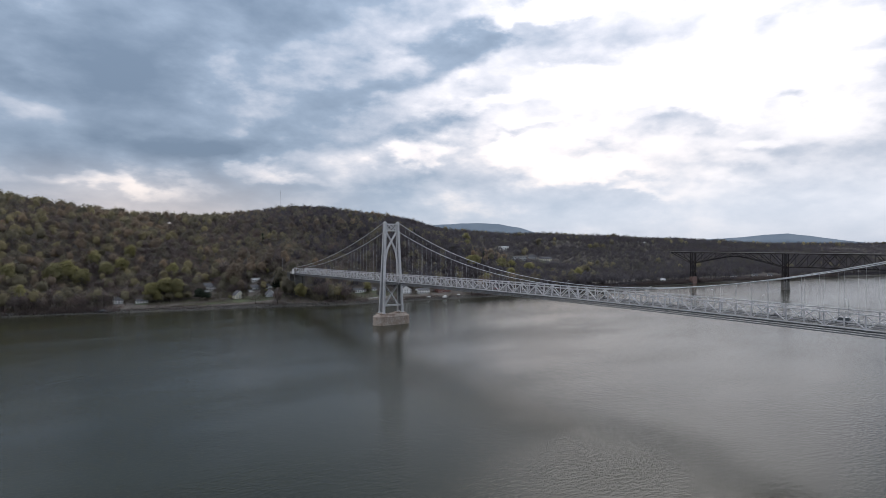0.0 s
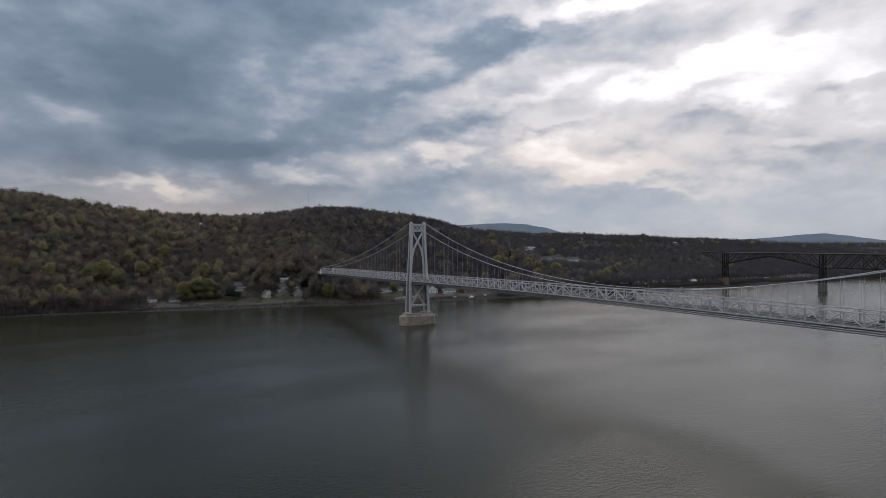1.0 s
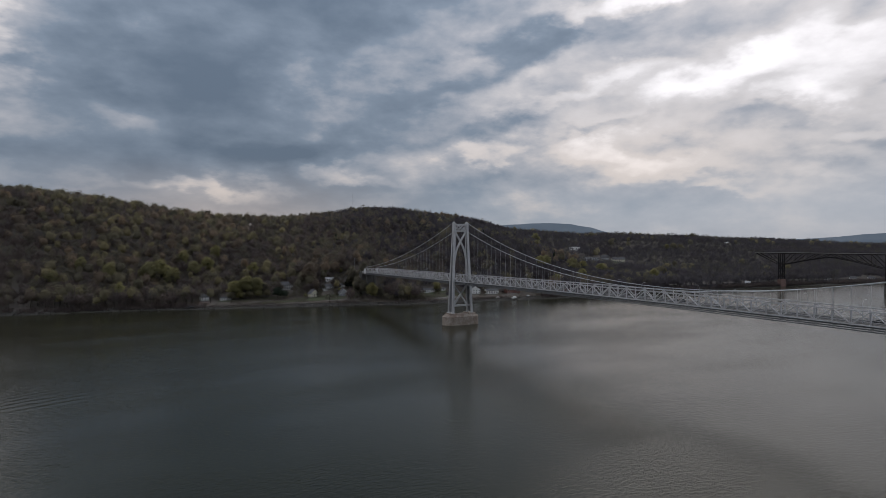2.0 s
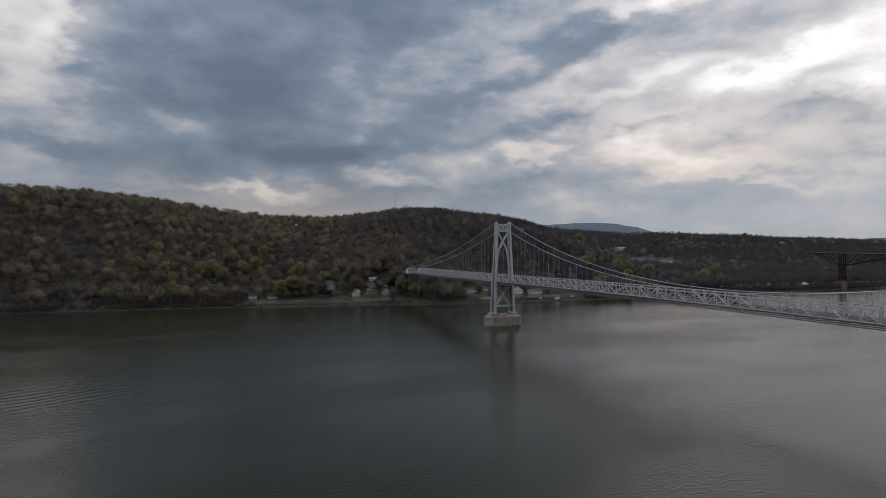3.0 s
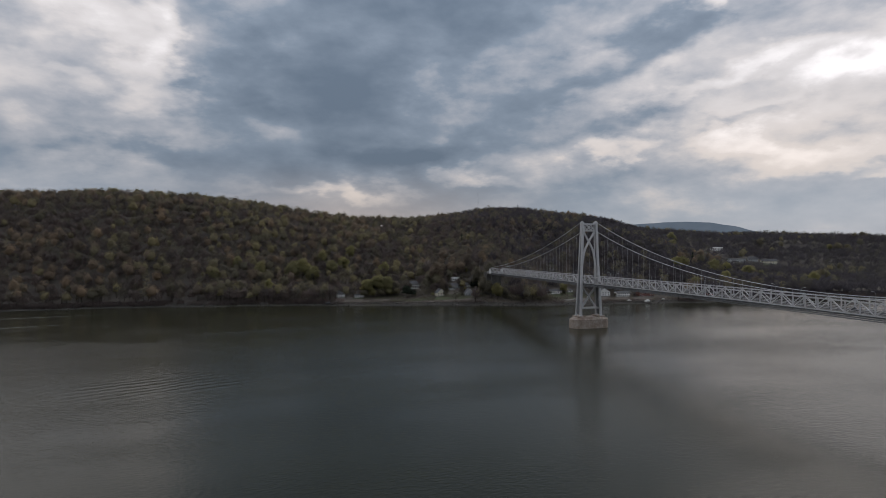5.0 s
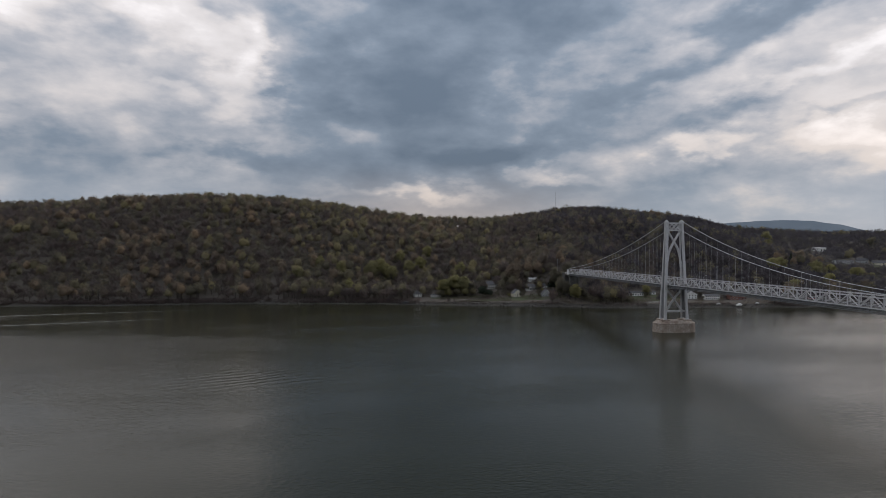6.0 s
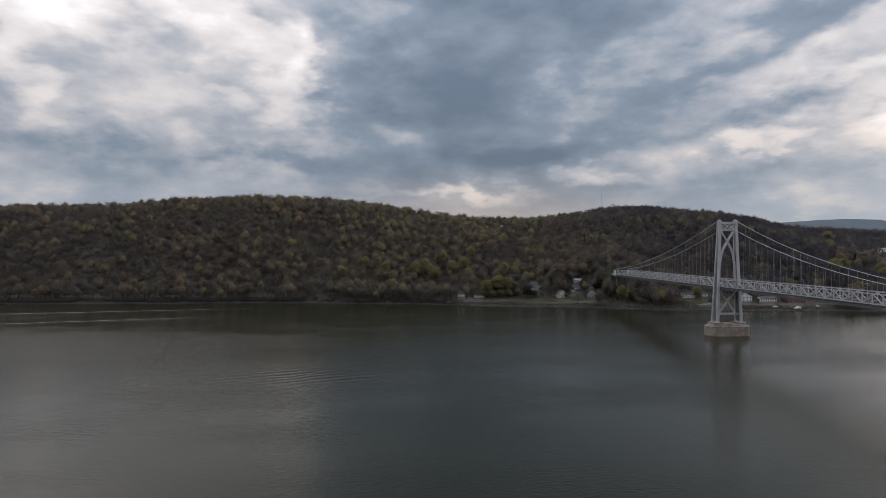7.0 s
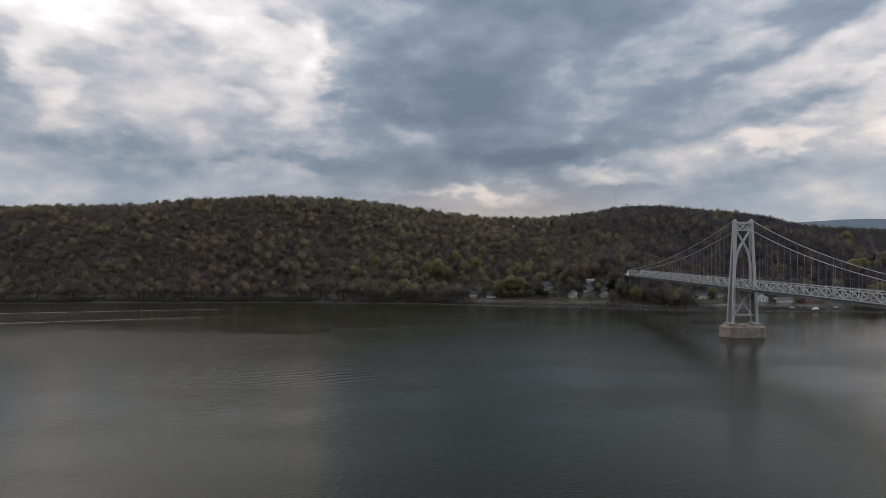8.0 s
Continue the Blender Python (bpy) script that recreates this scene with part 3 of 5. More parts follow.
def ground_sheet():
    xs = np.concatenate([np.linspace(-5200, -1150, 16)[:-1], np.arange(-1150, 1700, 15.0), np.arange(1700, 3000, 50.0), np.linspace(3000, 5200, 20)])
    ys = np.concatenate([np.linspace(-5200, -300, 12)[:-1], np.arange(-300, 440, 37.0), np.arange(440, 780, 4.0), np.arange(780, 1450, 15.0), np.linspace(1450, 5200, 24)])
    gx, gy = np.meshgrid(xs, ys)
    co = np.stack([gx, gy, ground_z(gx, gy)], -1).reshape(-1, 3)
    nx, ny = len(xs), len(ys)
    i = (np.arange(ny - 1)[:, None] * nx + np.arange(nx - 1)[None, :]).reshape(-1)
    quads = np.stack([i, i + 1, i + 1 + nx, i + nx], -1)
    ob = new("ground", solid_mesh("ground", co, quads, SOIL))
    for p in ob.data.polygons:
        p.use_smooth = True
    return tagged(ob, "brown wooded river bank and hills in early spring", "ground", kind="structure")


def solid_mesh(name, co, faces, mat, tones=None, normals=None):
    """A mesh straight from arrays: all faces have the same number of corners."""
    co, faces = np.asarray(co, np.float32), np.asarray(faces, np.int32)
    k = faces.shape[1]
    me = bpy.data.meshes.new(name)
    me.vertices.add(len(co))
    me.vertices.foreach_set("co", co.reshape(-1))
    me.loops.add(faces.size)
    me.loops.foreach_set("vertex_index", faces.reshape(-1))
    me.polygons.add(len(faces))
    me.polygons.foreach_set("loop_start", np.arange(0, faces.size, k, dtype=np.int32))
    me.update(calc_edges=True)
    me.materials.append(mat)
    if tones is not None:
        at = me.attributes.new("tone", "FLOAT", "FACE")
        at.data.foreach_set("value", np.asarray(tones, np.float32))
    if normals is not None:
        at = me.attributes.new("custom_normal", "FLOAT_VECTOR", "POINT")
        at.data.foreach_set("vector", np.asarray(normals, np.float32).reshape(-1))
    return me


def rounded(tris, mid):
    """Turns each triangle to face out of its crown and gives it the crown's rounded normals."""
    out = tris - mid
    out = out / np.maximum(np.linalg.norm(out, axis=-1, keepdims=True), 1e-6)
    face = np.cross(tris[..., 1, :] - tris[..., 0, :], tris[..., 2, :] - tris[..., 0, :])
    back = (face * out.mean(-2)).sum(-1) < 0
    tris, out = tris.copy(), out.copy()
    tris[back] = tris[back][:, ::-1]
    out[back] = out[back][:, ::-1]
    face[back] *= -1
    face = face / np.maximum(np.linalg.norm(face, axis=-1, keepdims=True), 1e-6)
    out = 0.85 * out + 0.16 * face[..., None, :] + np.array((0, 0, 0.15))
    return tris, out / np.maximum(np.linalg.norm(out, axis=-1, keepdims=True), 1e-6)


ground_sheet()
river = new("water", solid_mesh("water", [(-5200, -5200, 0), (5200, -5200, 0), (5200, 5200, 0), (-5200, 5200, 0)], [(0, 1, 2, 3)], WATER))
tagged(river, "wide dark grey-green river with light ripples", "river", kind="structure")


def shore_strip(name, label, out0, out1, lift, mat, x0, x1, step):
    """A strip that follows the shoreline between two distances inland."""
    bm = bmesh.new()
    rows = []
    x = x0
    while x <= x1:
        s = float(lerp(x, SHORE_X, SHORE_Y)) + 0.35 * (7.0 * math.sin(x * 0.031 + 1.3) + 4.0 * math.sin(x * 0.083))
        row = []
        for k in range(5):
            y = s + out0 + (out1 - out0) * k / 4
            row.append(bm.verts.new((x, y, max(gz(x, y), -0.6) + lift + 0.35 * noise.noise((x * 0.2, y * 0.3, 3.0)))))
        rows.append(row)
        x += step
    for a, b in zip(rows, rows[1:]):
        for k in range(4):
            bm.faces.new((a[k], b[k], b[k + 1], a[k + 1]))
    return tagged(to_object(name, bm, mat), label, "river bank", kind="structure")


shore_strip("riprap_bank", "grey stone riprap along the water's edge", -2.0, 9.0, 0.25, BANK, -900, 1900, 4.0)


def far_hill(label, az0, az1, dist, profile):
    """One long haze-blue ridge on the horizon; profile: heights from end to end."""
    bm = bmesh.new()
    n = 60
    rings = []
    for i in range(n + 1):
        k = i / n
        az = radians(az0 + (az1 - az0) * k)
        z = float(np.interp(k, np.linspace(0, 1, len(profile)), profile)) + 3.0 * noise.noise((k * 14, dist * 0.01, 0.0))
        f = Vector((math.sin(az), math.cos(az), 0))
        rings.append([f * (dist - 260), f * (dist - 130) + Vector((0, 0, z * 0.62)), f * dist + Vector((0, 0, z)), f * (dist + 120)])
    loft(bm, rings)
    for fc in bm.faces:
        fc.smooth = True
    return tagged(to_object("backdrop", bm, FARHAZE), label, "far hill", kind="structure")


far_hill("far wooded ridge above the near hills, painted haze-blue", 31.0, 47.5, 4500, (200, 225, 240, 249, 252, 243, 212, 165, 100))
far_hill("low far mountain upriver, painted haze-blue", 55.0, 72.8, 4600, (92, 100, 108, 116, 122, 132, 148, 155, 136, 110, 92))


# ================= suspension bridge =================
BX, BY = 257.3, 444.0      # foot of the west tower
SPAN, SIDE = 457.2, 228.6  # main span (towards -y) and side span (towards +y)
HALF = 7.5                 # from the middle of the road to a truss
PANEL = 6.927
TRUSS = 5.5
TOP = 94.0


def top_z(s):
    """Height of the top chord; s runs from the west tower, east is negative."""
    if s >= 0:
        return 45.3 - 1.7 * s / SIDE
    k = min(-s / SPAN, 1.0)
    return 45.3 + 1.6 * 4 * k * (1 - k)


def cable_z(s):
    if s >= 0:
        k = s / SIDE
        return TOP + (44.6 - TOP) * k - 7.5 * 4 * k * (1 - k)
    k = -s / SPAN
    return TOP - (TOP - 48.3) * 4 * k * (1 - k)


def pier_ring(wide, deep, z, n=8):
    """A block with rounded ends, long across the bridge."""
    r, ring = deep / 2, []
    for e in (1, -1):
        for j in range(n + 1):
            a = -math.pi / 2 + math.pi * j / n
            ring.append((e * (wide / 2 - r) + e * r * math.cos(a), e * r * math.sin(a), z))
    return ring


def bridge_tower(parent, s0):
    """One steel tower on its pier, at s0 along the bridge."""
    bm = bmesh.new()
    loft(bm, [pier_ring(37.6, 16.6, -5.0), pier_ring(36.8, 16.0, 0.6), pier_ring(36.2, 15.6, 6.9), pier_ring(36.6, 15.9, 7.1), pier_ring(36.4, 15.7, 7.7), pier_ring(34.6, 14.6, 8.1), pier_ring(30.4, 12.8, 9.3), pier_ring(29.4, 12.2, 9.5)])
    pier = part("pier", bm, PIER, parent, "stained pale masonry pier with rounded ends")
    pier.location = (0, s0, 0)
    for e in (-1, 1):
        bm = bmesh.new()
        loft(bm, [[(e * 9.7 + a * 3.6, b * 5.4, z) for a, b in ((-1, -1), (1, -1), (1, 1), (-1, 1))] for z in (8.6, 10.6)])
        ped = part("pedestal", bm, PIER, pier)
    legs = []
    for e in (-1, 1):
        # each leg: two shafts that close up towards the top, with plates between
        bm = bmesh.new()
        for f in (-1, 1):
            rows = []
            for z, cx, cy, hw, hd in ((10.4, 9.9, 3.8, 1.45, 1.15), (11.6, 9.85, 3.75, 1.0, 0.8), (40.0, 8.75, 2.75, 1.0, 0.75), (46.0, 8.45, 2.45, 1.0, 0.75), (84.0, 6.95, 1.2, 1.0, 0.75), (93.2, 6.75, 0.95, 1.0, 0.72)):
                rows.append([(e * cx + a * hw, f * cy + b * hd, z) for a, b in ((-1, -1), (1, -1), (1, 1), (-1, 1))])
            loft(bm, rows)
        leg = part("tower_leg", bm, STEEL, parent)
        leg.location = (0, s0, 0)
        bm = bmesh.new()
        rows = []
        for z, cx, hd, hw in ((11.6, 9.85, 2.6, 0.35), (40.0, 8.75, 1.8, 0.35), (84.0, 6.95, 0.5, 0.35), (93.0, 6.75, 0.35, 0.35)):
            rows.append([(e * cx + a * hw, b * hd, z) for a, b in ((-1, -1), (1, -1), (1, 1), (-1, 1))])
        loft(bm, rows)
        part("web_plate", bm, UNDER, leg, "plate between the shafts of the leg, darkened for shade")
        bm = bmesh.new()
        loft(bm, [[(e * 6.75 + a * w, b * d, z) for a, b in ((-1, -1), (1, -1), (1, 1), (-1, 1))] for z, w, d in ((93.0, 1.1, 1.7), (93.6, 1.1, 1.7), (93.7, 0.55, 1.6), (94.3, 0.45, 1.1), (94.5, 0.3, 0.5))])
        part("cable_saddle", bm, STEEL, leg)
        legs.append(leg)

    def leg_x(z):
        return float(np.interp(z, (10.4, 40, 46, 84, 93.2), (9.9, 8.75, 8.45, 6.95, 6.75)))

    def brace(name, pts, wide, high):
        bm = bmesh.new()
        for p, q in zip(pts, pts[1:]):
            beam(bm, p, q, wide, high, (0, 1, 0))
        ob = part(name, bm, STEEL, parent)
        ob.location = (0, s0, 0)
        return ob

    # crown strut with its lattice
    for z, h in ((91.8, 1.5), (86.0, 1.3)):
        brace("strut", [(-leg_x(z), 0, z), (leg_x(z), 0, z)], h, 2.6)
    for k in range(3):
        a, b = -5.6 + k * 3.74, -5.6 + (k + 1) * 3.74
        brace("lattice_bar", [(a, 0, 86.4), (b, 0, 91.2)], 0.55, 1.2)
        brace("lattice_bar", [(a, 0.01, 91.2), (b, 0.01, 86.4)], 0.55, 1.15)
    # the crossing ribs of the pointed arch, which run down the legs
    for e in (-1, 1):
        brace("arch_rib", [(-e * 5.7, 0.02 * e, 85.2), (-e * 3.2, 0.02 * e, 81.4), (0, 0.02 * e, 76.4), (e * 3.2, 0.02 * e, 70.6), (e * 4.9, 0.02 * e, 66.0), (e * 6.1, 0.02 * e, 59.5), (e * 6.75, 0.02 * e, 52.5), (e * 7.0, 0.02 * e, 46.0)], 1.15, 2.0)
        brace("cross_brace", [(-e * 7.3, 0.02 * e, 36.6), (0, 0.02 * e, 27.6), (e * 6.6, 0.02 * e, 18.2)], 1.15, 2.0)
        brace("gusset", [(e * 5.9, 0, 85.4), (e * 4.9, 0, 84.2)], 2.2, 1.6)
    brace("strut", [(-8.9, 0, 37.4), (8.9, 0, 37.4)], 2.0, 5.2)
    brace("strut", [(-9.4, 0, 17.2), (9.4, 0, 17.2)], 1.5, 3.0)


def stiffening_truss(parent, e, s0, s1):
    """One side truss; the chords are its body, with a mesh for each post and diagonal."""
    n = round((s1 - s0) / PANEL)
    made = []
    for drop, w, h in ((0, 0.5, 0.5), (TRUSS, 0.5, 0.55)):
        bm = bmesh.new()
        loft(bm, [[(e * HALF + a * w / 2, s0 + i * PANEL, top_z(s0 + i * PANEL) - drop + b * h / 2) for a, b in ((-1, -1), (1, -1), (1, 1), (-1, 1))] for i in range(n + 1)])
        made.append(part("stiffening_truss" if not made else "bottom_chord", bm, STEEL, made[0] if made else parent))
    body = made[0]
    bm = bmesh.new()
    for f in (-1, 1):
        beam(bm, (0, f * 0.2, 0.27), (0, f * 0.2, TRUSS - 0.27), 0.13, 0.45, (1, 0, 0))
    beam(bm, (0, 0, 0.27), (0, 0, TRUSS - 0.27), 0.28, 0.08, (1, 0, 0))
    beam(bm, (0, 0, TRUSS - 0.2), (0, 0, TRUSS + 0.5), 0.22, 0.25, (0, 1, 0))
    post = part("post", bm, STEEL, body)
    bm = bmesh.new()
    beam(bm, (0, -PANEL / 2 + 0.35, -TRUSS / 2 + 0.3), (0, PANEL / 2 - 0.35, TRUSS / 2 - 0.3), 0.4, 0.4)
    diagonal = part("diagonal", bm, STEEL, body)
    for i in range(n + 1):
        s = s0 + i * PANEL
        m = Matrix.Translation((e * HALF, s, top_z(s) - TRUSS))
        if i == 0:
            post.matrix_basis = m
        else:
            repeat(post, m, body)
        if i < n:
            c = s + PANEL / 2
            m = Matrix.Translation((e * HALF, c, top_z(c) - TRUSS / 2)) @ (Matrix.Identity(4) if i % 2 else Matrix.Rotation(math.pi, 4, "Z"))
            if i == 0:
                diagonal.matrix_basis = m
            else:
                repeat(diagonal, m, body)


def suspension_bridge():
    br = thing("suspension_bridge", "pale grey painted steel suspension bridge with pointed-arch towers", "bridge", pose(BX, BY, 0))
    bridge_tower(br, 0.0)
    bridge_tower(br, -SPAN)
    east, west = -SPAN - 33 * PANEL, 33 * PANEL
    for s0, s1 in ((-66 * PANEL, 0.0), (0.0, west), (east, -66 * PANEL)):
        for e in (-1, 1):
            stiffening_truss(br, e, s0, s1)
    # road, kerbs and floor steel
    n = round((west - east) / PANEL)
    def ribbon(name, x, drop, wide, high, mat, label=""):
        """A bar that follows the road from end to end."""
        bm = bmesh.new()
        loft(bm, [[(x + a * wide / 2, east + i * PANEL, top_z(east + i * PANEL) - TRUSS + drop + b * high / 2) for a, b in ((-1, -1), (1, -1), (1, 1), (-1, 1))] for i in range(n + 1)])
        return part(name, bm, mat, br, label)

    ribbon("roadway", 0, 0.15, 11.6, 0.35, ASPHALT, "grey asphalt roadway")
    for e in (-1, 1):
        ribbon("kerb", e * 6.1, 0.33, 0.9, 0.45, CONCRETE)
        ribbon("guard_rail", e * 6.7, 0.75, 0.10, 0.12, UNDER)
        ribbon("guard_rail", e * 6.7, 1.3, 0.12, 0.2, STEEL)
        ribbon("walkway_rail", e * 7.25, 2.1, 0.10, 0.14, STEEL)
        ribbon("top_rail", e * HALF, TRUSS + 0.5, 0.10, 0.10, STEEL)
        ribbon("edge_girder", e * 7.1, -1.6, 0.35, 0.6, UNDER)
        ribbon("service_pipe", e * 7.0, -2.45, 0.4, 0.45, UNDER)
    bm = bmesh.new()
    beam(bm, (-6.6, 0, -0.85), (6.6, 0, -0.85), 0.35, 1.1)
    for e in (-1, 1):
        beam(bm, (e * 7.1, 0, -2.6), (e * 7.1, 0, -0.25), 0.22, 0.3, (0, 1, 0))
    fb = part("floor_beam", bm, UNDER, br, "floor beam under the roadway, darkened for shade")
    for i in range(n + 1):
        m = Matrix.Translation((0, east + i * PANEL, top_z(east + i * PANEL) - TRUSS))
        if i == 0:
            fb.matrix_basis = m
        else:
            repeat(fb, m, br)
    for off in (-6.5, -3.3, 0, 3.3, 6.5):
        bm = bmesh.new()
        for i in range(n):
            a, b = east + i * PANEL, east + (i + 1) * PANEL
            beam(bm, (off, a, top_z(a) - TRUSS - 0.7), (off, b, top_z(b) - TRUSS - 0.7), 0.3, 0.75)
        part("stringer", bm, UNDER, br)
    # main cables and hangers
    for e in (-1, 1):
        bm = bmesh.new()
        pts = [(e * 6.9 + e * 0.6 * (1 - abs(1 - 2 * (-s / SPAN)) if s < 0 else s / SIDE), s, cable_z(s)) for s in np.linspace(SIDE, 0, 34)]
        pts += [(e * 6.9 + e * 0.6 * (1 - abs(1 - 2 * (-s / SPAN))), s, cable_z(s)) for s in np.linspace(0, -SPAN, 67)[1:]]
        pts += [(e * 6.9, s, cable_z(-s - SPAN)) for s in np.linspace(-SPAN, -SPAN - SIDE, 34)[1:]]
        tube(bm, pts, 0.18, 8)
        part("main_cable", bm, CABLE, br, "pale main suspension cable")
        for i in list(range(2, 33)) + list(range(-64, -1)):
            s = i * PANEL
            z1, z0 = cable_z(s), top_z(s)
            if z1 - z0 > 1.0:
                k = 1 - abs(1 - 2 * (-s / SPAN)) if s < 0 else s / SIDE
                bm = bmesh.new()
                beam(bm, (e * HALF, s, z0 - 0.4), (e * (6.9 + 0.6 * k), s, z1), 0.05, 0.08, (0, 1, 0))
                part("hanger", bm, ROPE, br)
    return br


suspension_bridge()


def approach():
    """Anchorage and viaduct that carry the road into the hillside."""
    ab = thing("approach_viaduct", "concrete anchorage and viaduct in the wooded bank, supports darkened for shade", "viaduct", pose(BX, BY + SIDE, 0))
    z = top_z(SIDE) - TRUSS
    base = -6.0
    bm = bmesh.new()
    beam(bm, (0, 0.4, z - 0.9), (0, 14, z - 1.0), 15.0, 1.9)
    part("deck", bm, CONCRETE, ab)
    for e in (-1, 1):
        bm = bmesh.new()
        beam(bm, (e * 7.3, 0.4, z + 0.65), (e * 7.3, 14, z + 0.5), 0.35, 1.1)
        part("parapet", bm, STEEL, ab)
    for e in (-1, 1):
        bm = bmesh.new()
        box(bm, e * 8.3 - 0.8, 0.6, z - 1.6, e * 8.3 + 0.8, 3.0, z + 4.4)
        box(bm, e * 8.3 - 1.0, 0.4, z + 4.4, e * 8.3 + 1.0, 3.2, z + 4.8)
        part("end_pylon", bm, WHITE, ab, "pale block at the end of the truss")
    bm = bmesh.new()
    box(bm, -8.2, 14, gz(BX, BY + SIDE + 14) - 3, 8.2, 24, z + 0.1)
    part("abutment", bm, UNDERCRETE, ab)
    for y in (1.5,):
        for e in (-1, 1):
            g = gz(BX + e * 5, BY + SIDE + y) - 2
            if g < z - 4:
                bm = bmesh.new()
                beam(bm, (e * 5, y, g), (e * 5, y, z - 1.95 - y * 0.01), 2.6, 3.2, (0, 1, 0))
                part("column", bm, UNDERCRETE, ab)
        bm = bmesh.new()
        box(bm, -7.2, y - 1.6, z - 4.2 - y * 0.01, 7.2, y + 1.6, z - 1.9 - y * 0.01)
        part("cap_beam", bm, UNDERCRETE, ab)

approach()


def street_lamp_proto():
    lamp = thing("street_lamp", "grey curved-arm street lamp on the bridge truss", "street lamp", pose(BX - HALF, BY, 40), "street lamps along the bridge")
    bm = bmesh.new()
    tube(bm, [(0, 0, 0), (0, 0, 7.6)], 0.13, 6, 0.09)
    part("pole", bm, LAMPMETAL, lamp)
    bm = bmesh.new()
    tube(bm, [(0, 0, 7.55), (0.25, 0, 8.5), (0.9, 0, 9.2), (1.9, 0, 9.45)], 0.08, 6)
    part("arm", bm, LAMPMETAL, lamp)
    bm = bmesh.new()
    loft(bm, [[(x, a * w, 9.42 + b * h) for a, b in ((-1, -1), (1, -1), (1, 1), (-1, 1))] for x, w, h in ((1.75, 0.12, 0.06), (2.1, 0.24, 0.13), (2.7, 0.24, 0.12), (2.95, 0.1, 0.06))])
    part("head", bm, LAMPMETAL, lamp)
    return lamp


LAMP = street_lamp_proto()
lamps = [(s, 1 if k % 2 else -1) for k, s in enumerate(np.arange(-440, 225, 27.7))]
for k, (s, e) in enumerate(lamps):
    m = Matrix.Translation((BX + e * 6.55, BY + s, top_z(s) - TRUSS + 0.5)) @ Matrix.Rotation(0 if e < 0 else math.pi, 4, "Z")
    if k == 0:
        LAMP.matrix_basis = m
    else:
        copy_thing(LAMP, m)


def car(label, paint, s, lane, van=False):
    """A car on the bridge, along the road."""
    c = thing("van" if van else "car", label, "van" if van else "car", pose(BX + lane, BY + s, top_z(s) - TRUSS + 0.325))
    length, wide, hood, roof = (5.6, 2.0, 1.25, 2.35) if van else (4.6, 1.8, 0.9, 1.45)
    bm = bmesh.new()
    prof = [(-length / 2, 0.35), (-length / 2, hood * 0.92), (-length / 2 + 0.15, hood), (length / 2 - 0.3, hood * 0.9), (length / 2, hood * 0.7), (length / 2, 0.35)]
    loft(bm, [[(x, y, z) for y, z in prof] for x in (-wide / 2, wide / 2)])
    part("body", bm, paint, c)
    bm = bmesh.new()
    back = length / 2 - (0.1 if van else 0.5)
    front = length / 2 - (1.4 if van else 1.6)
    loft(bm, [[(-w, -b, z), (w, -b, z), (w, f, z), (-w, f, z)] for z, w, b, f in ((hood - 0.02, wide / 2 - 0.06, back, front), (roof, wide / 2 - 0.22, back - (0.1 if van else 0.6), front - 0.7))])
    part("cabin", bm, PANE, c, "dark glazed cabin")
    bm = bmesh.new()
    box(bm, -wide / 2 + 0.2, -back + (0.08 if van else 0.58), roof, wide / 2 - 0.2, front - 0.68, roof + 0.06)
    part("roof", bm, paint, c)
    for x in (-wide / 2 + 0.08, wide / 2 - 0.08):
        for y in (-length * 0.3, length * 0.3):
            bm = bmesh.new()
            tube(bm, [(x - 0.1, y, 0.33), (x + 0.1, y, 0.33)], 0.33, 12)
            part("wheel", bm, RUBBER, c)
    for x in (-0.6, 0.6):
        bm = bmesh.new()
        box(bm, x - 0.18, length / 2 - 0.02, hood * 0.62, x + 0.18, length / 2 + 0.03, hood * 0.72)
        part("headlight", bm, PALEROOF, c)


PAINT_WHITE = car_paint("white_car_paint", (0.75, 0.76, 0.77))
PAINT_DARK = car_paint("dark_car_paint", (0.03, 0.035, 0.045))
PAINT_SILVER = car_paint("silver_car_paint", (0.42, 0.43, 0.45))
PAINT_RED = car_paint("red_car_paint", (0.25, 0.03, 0.03))
car("silver van crossing the bridge", PAINT_SILVER, -356.0, 2.6, van=True)
car("dark sedan crossing the bridge", PAINT_DARK, -348.0, -2.4)
car("dark sedan crossing the bridge", PAINT_DARK, -331.0, 2.6)
car("silver sedan crossing the bridge", PAINT_SILVER, -262.0, -2.4)
car("dark sedan crossing the bridge", PAINT_DARK, -238.0, 2.6)
car("red sedan crossing the bridge", PAINT_RED, -150.0, -2.4)
car("white van crossing the bridge", PAINT_WHITE, 60.0, 2.6, van=True)


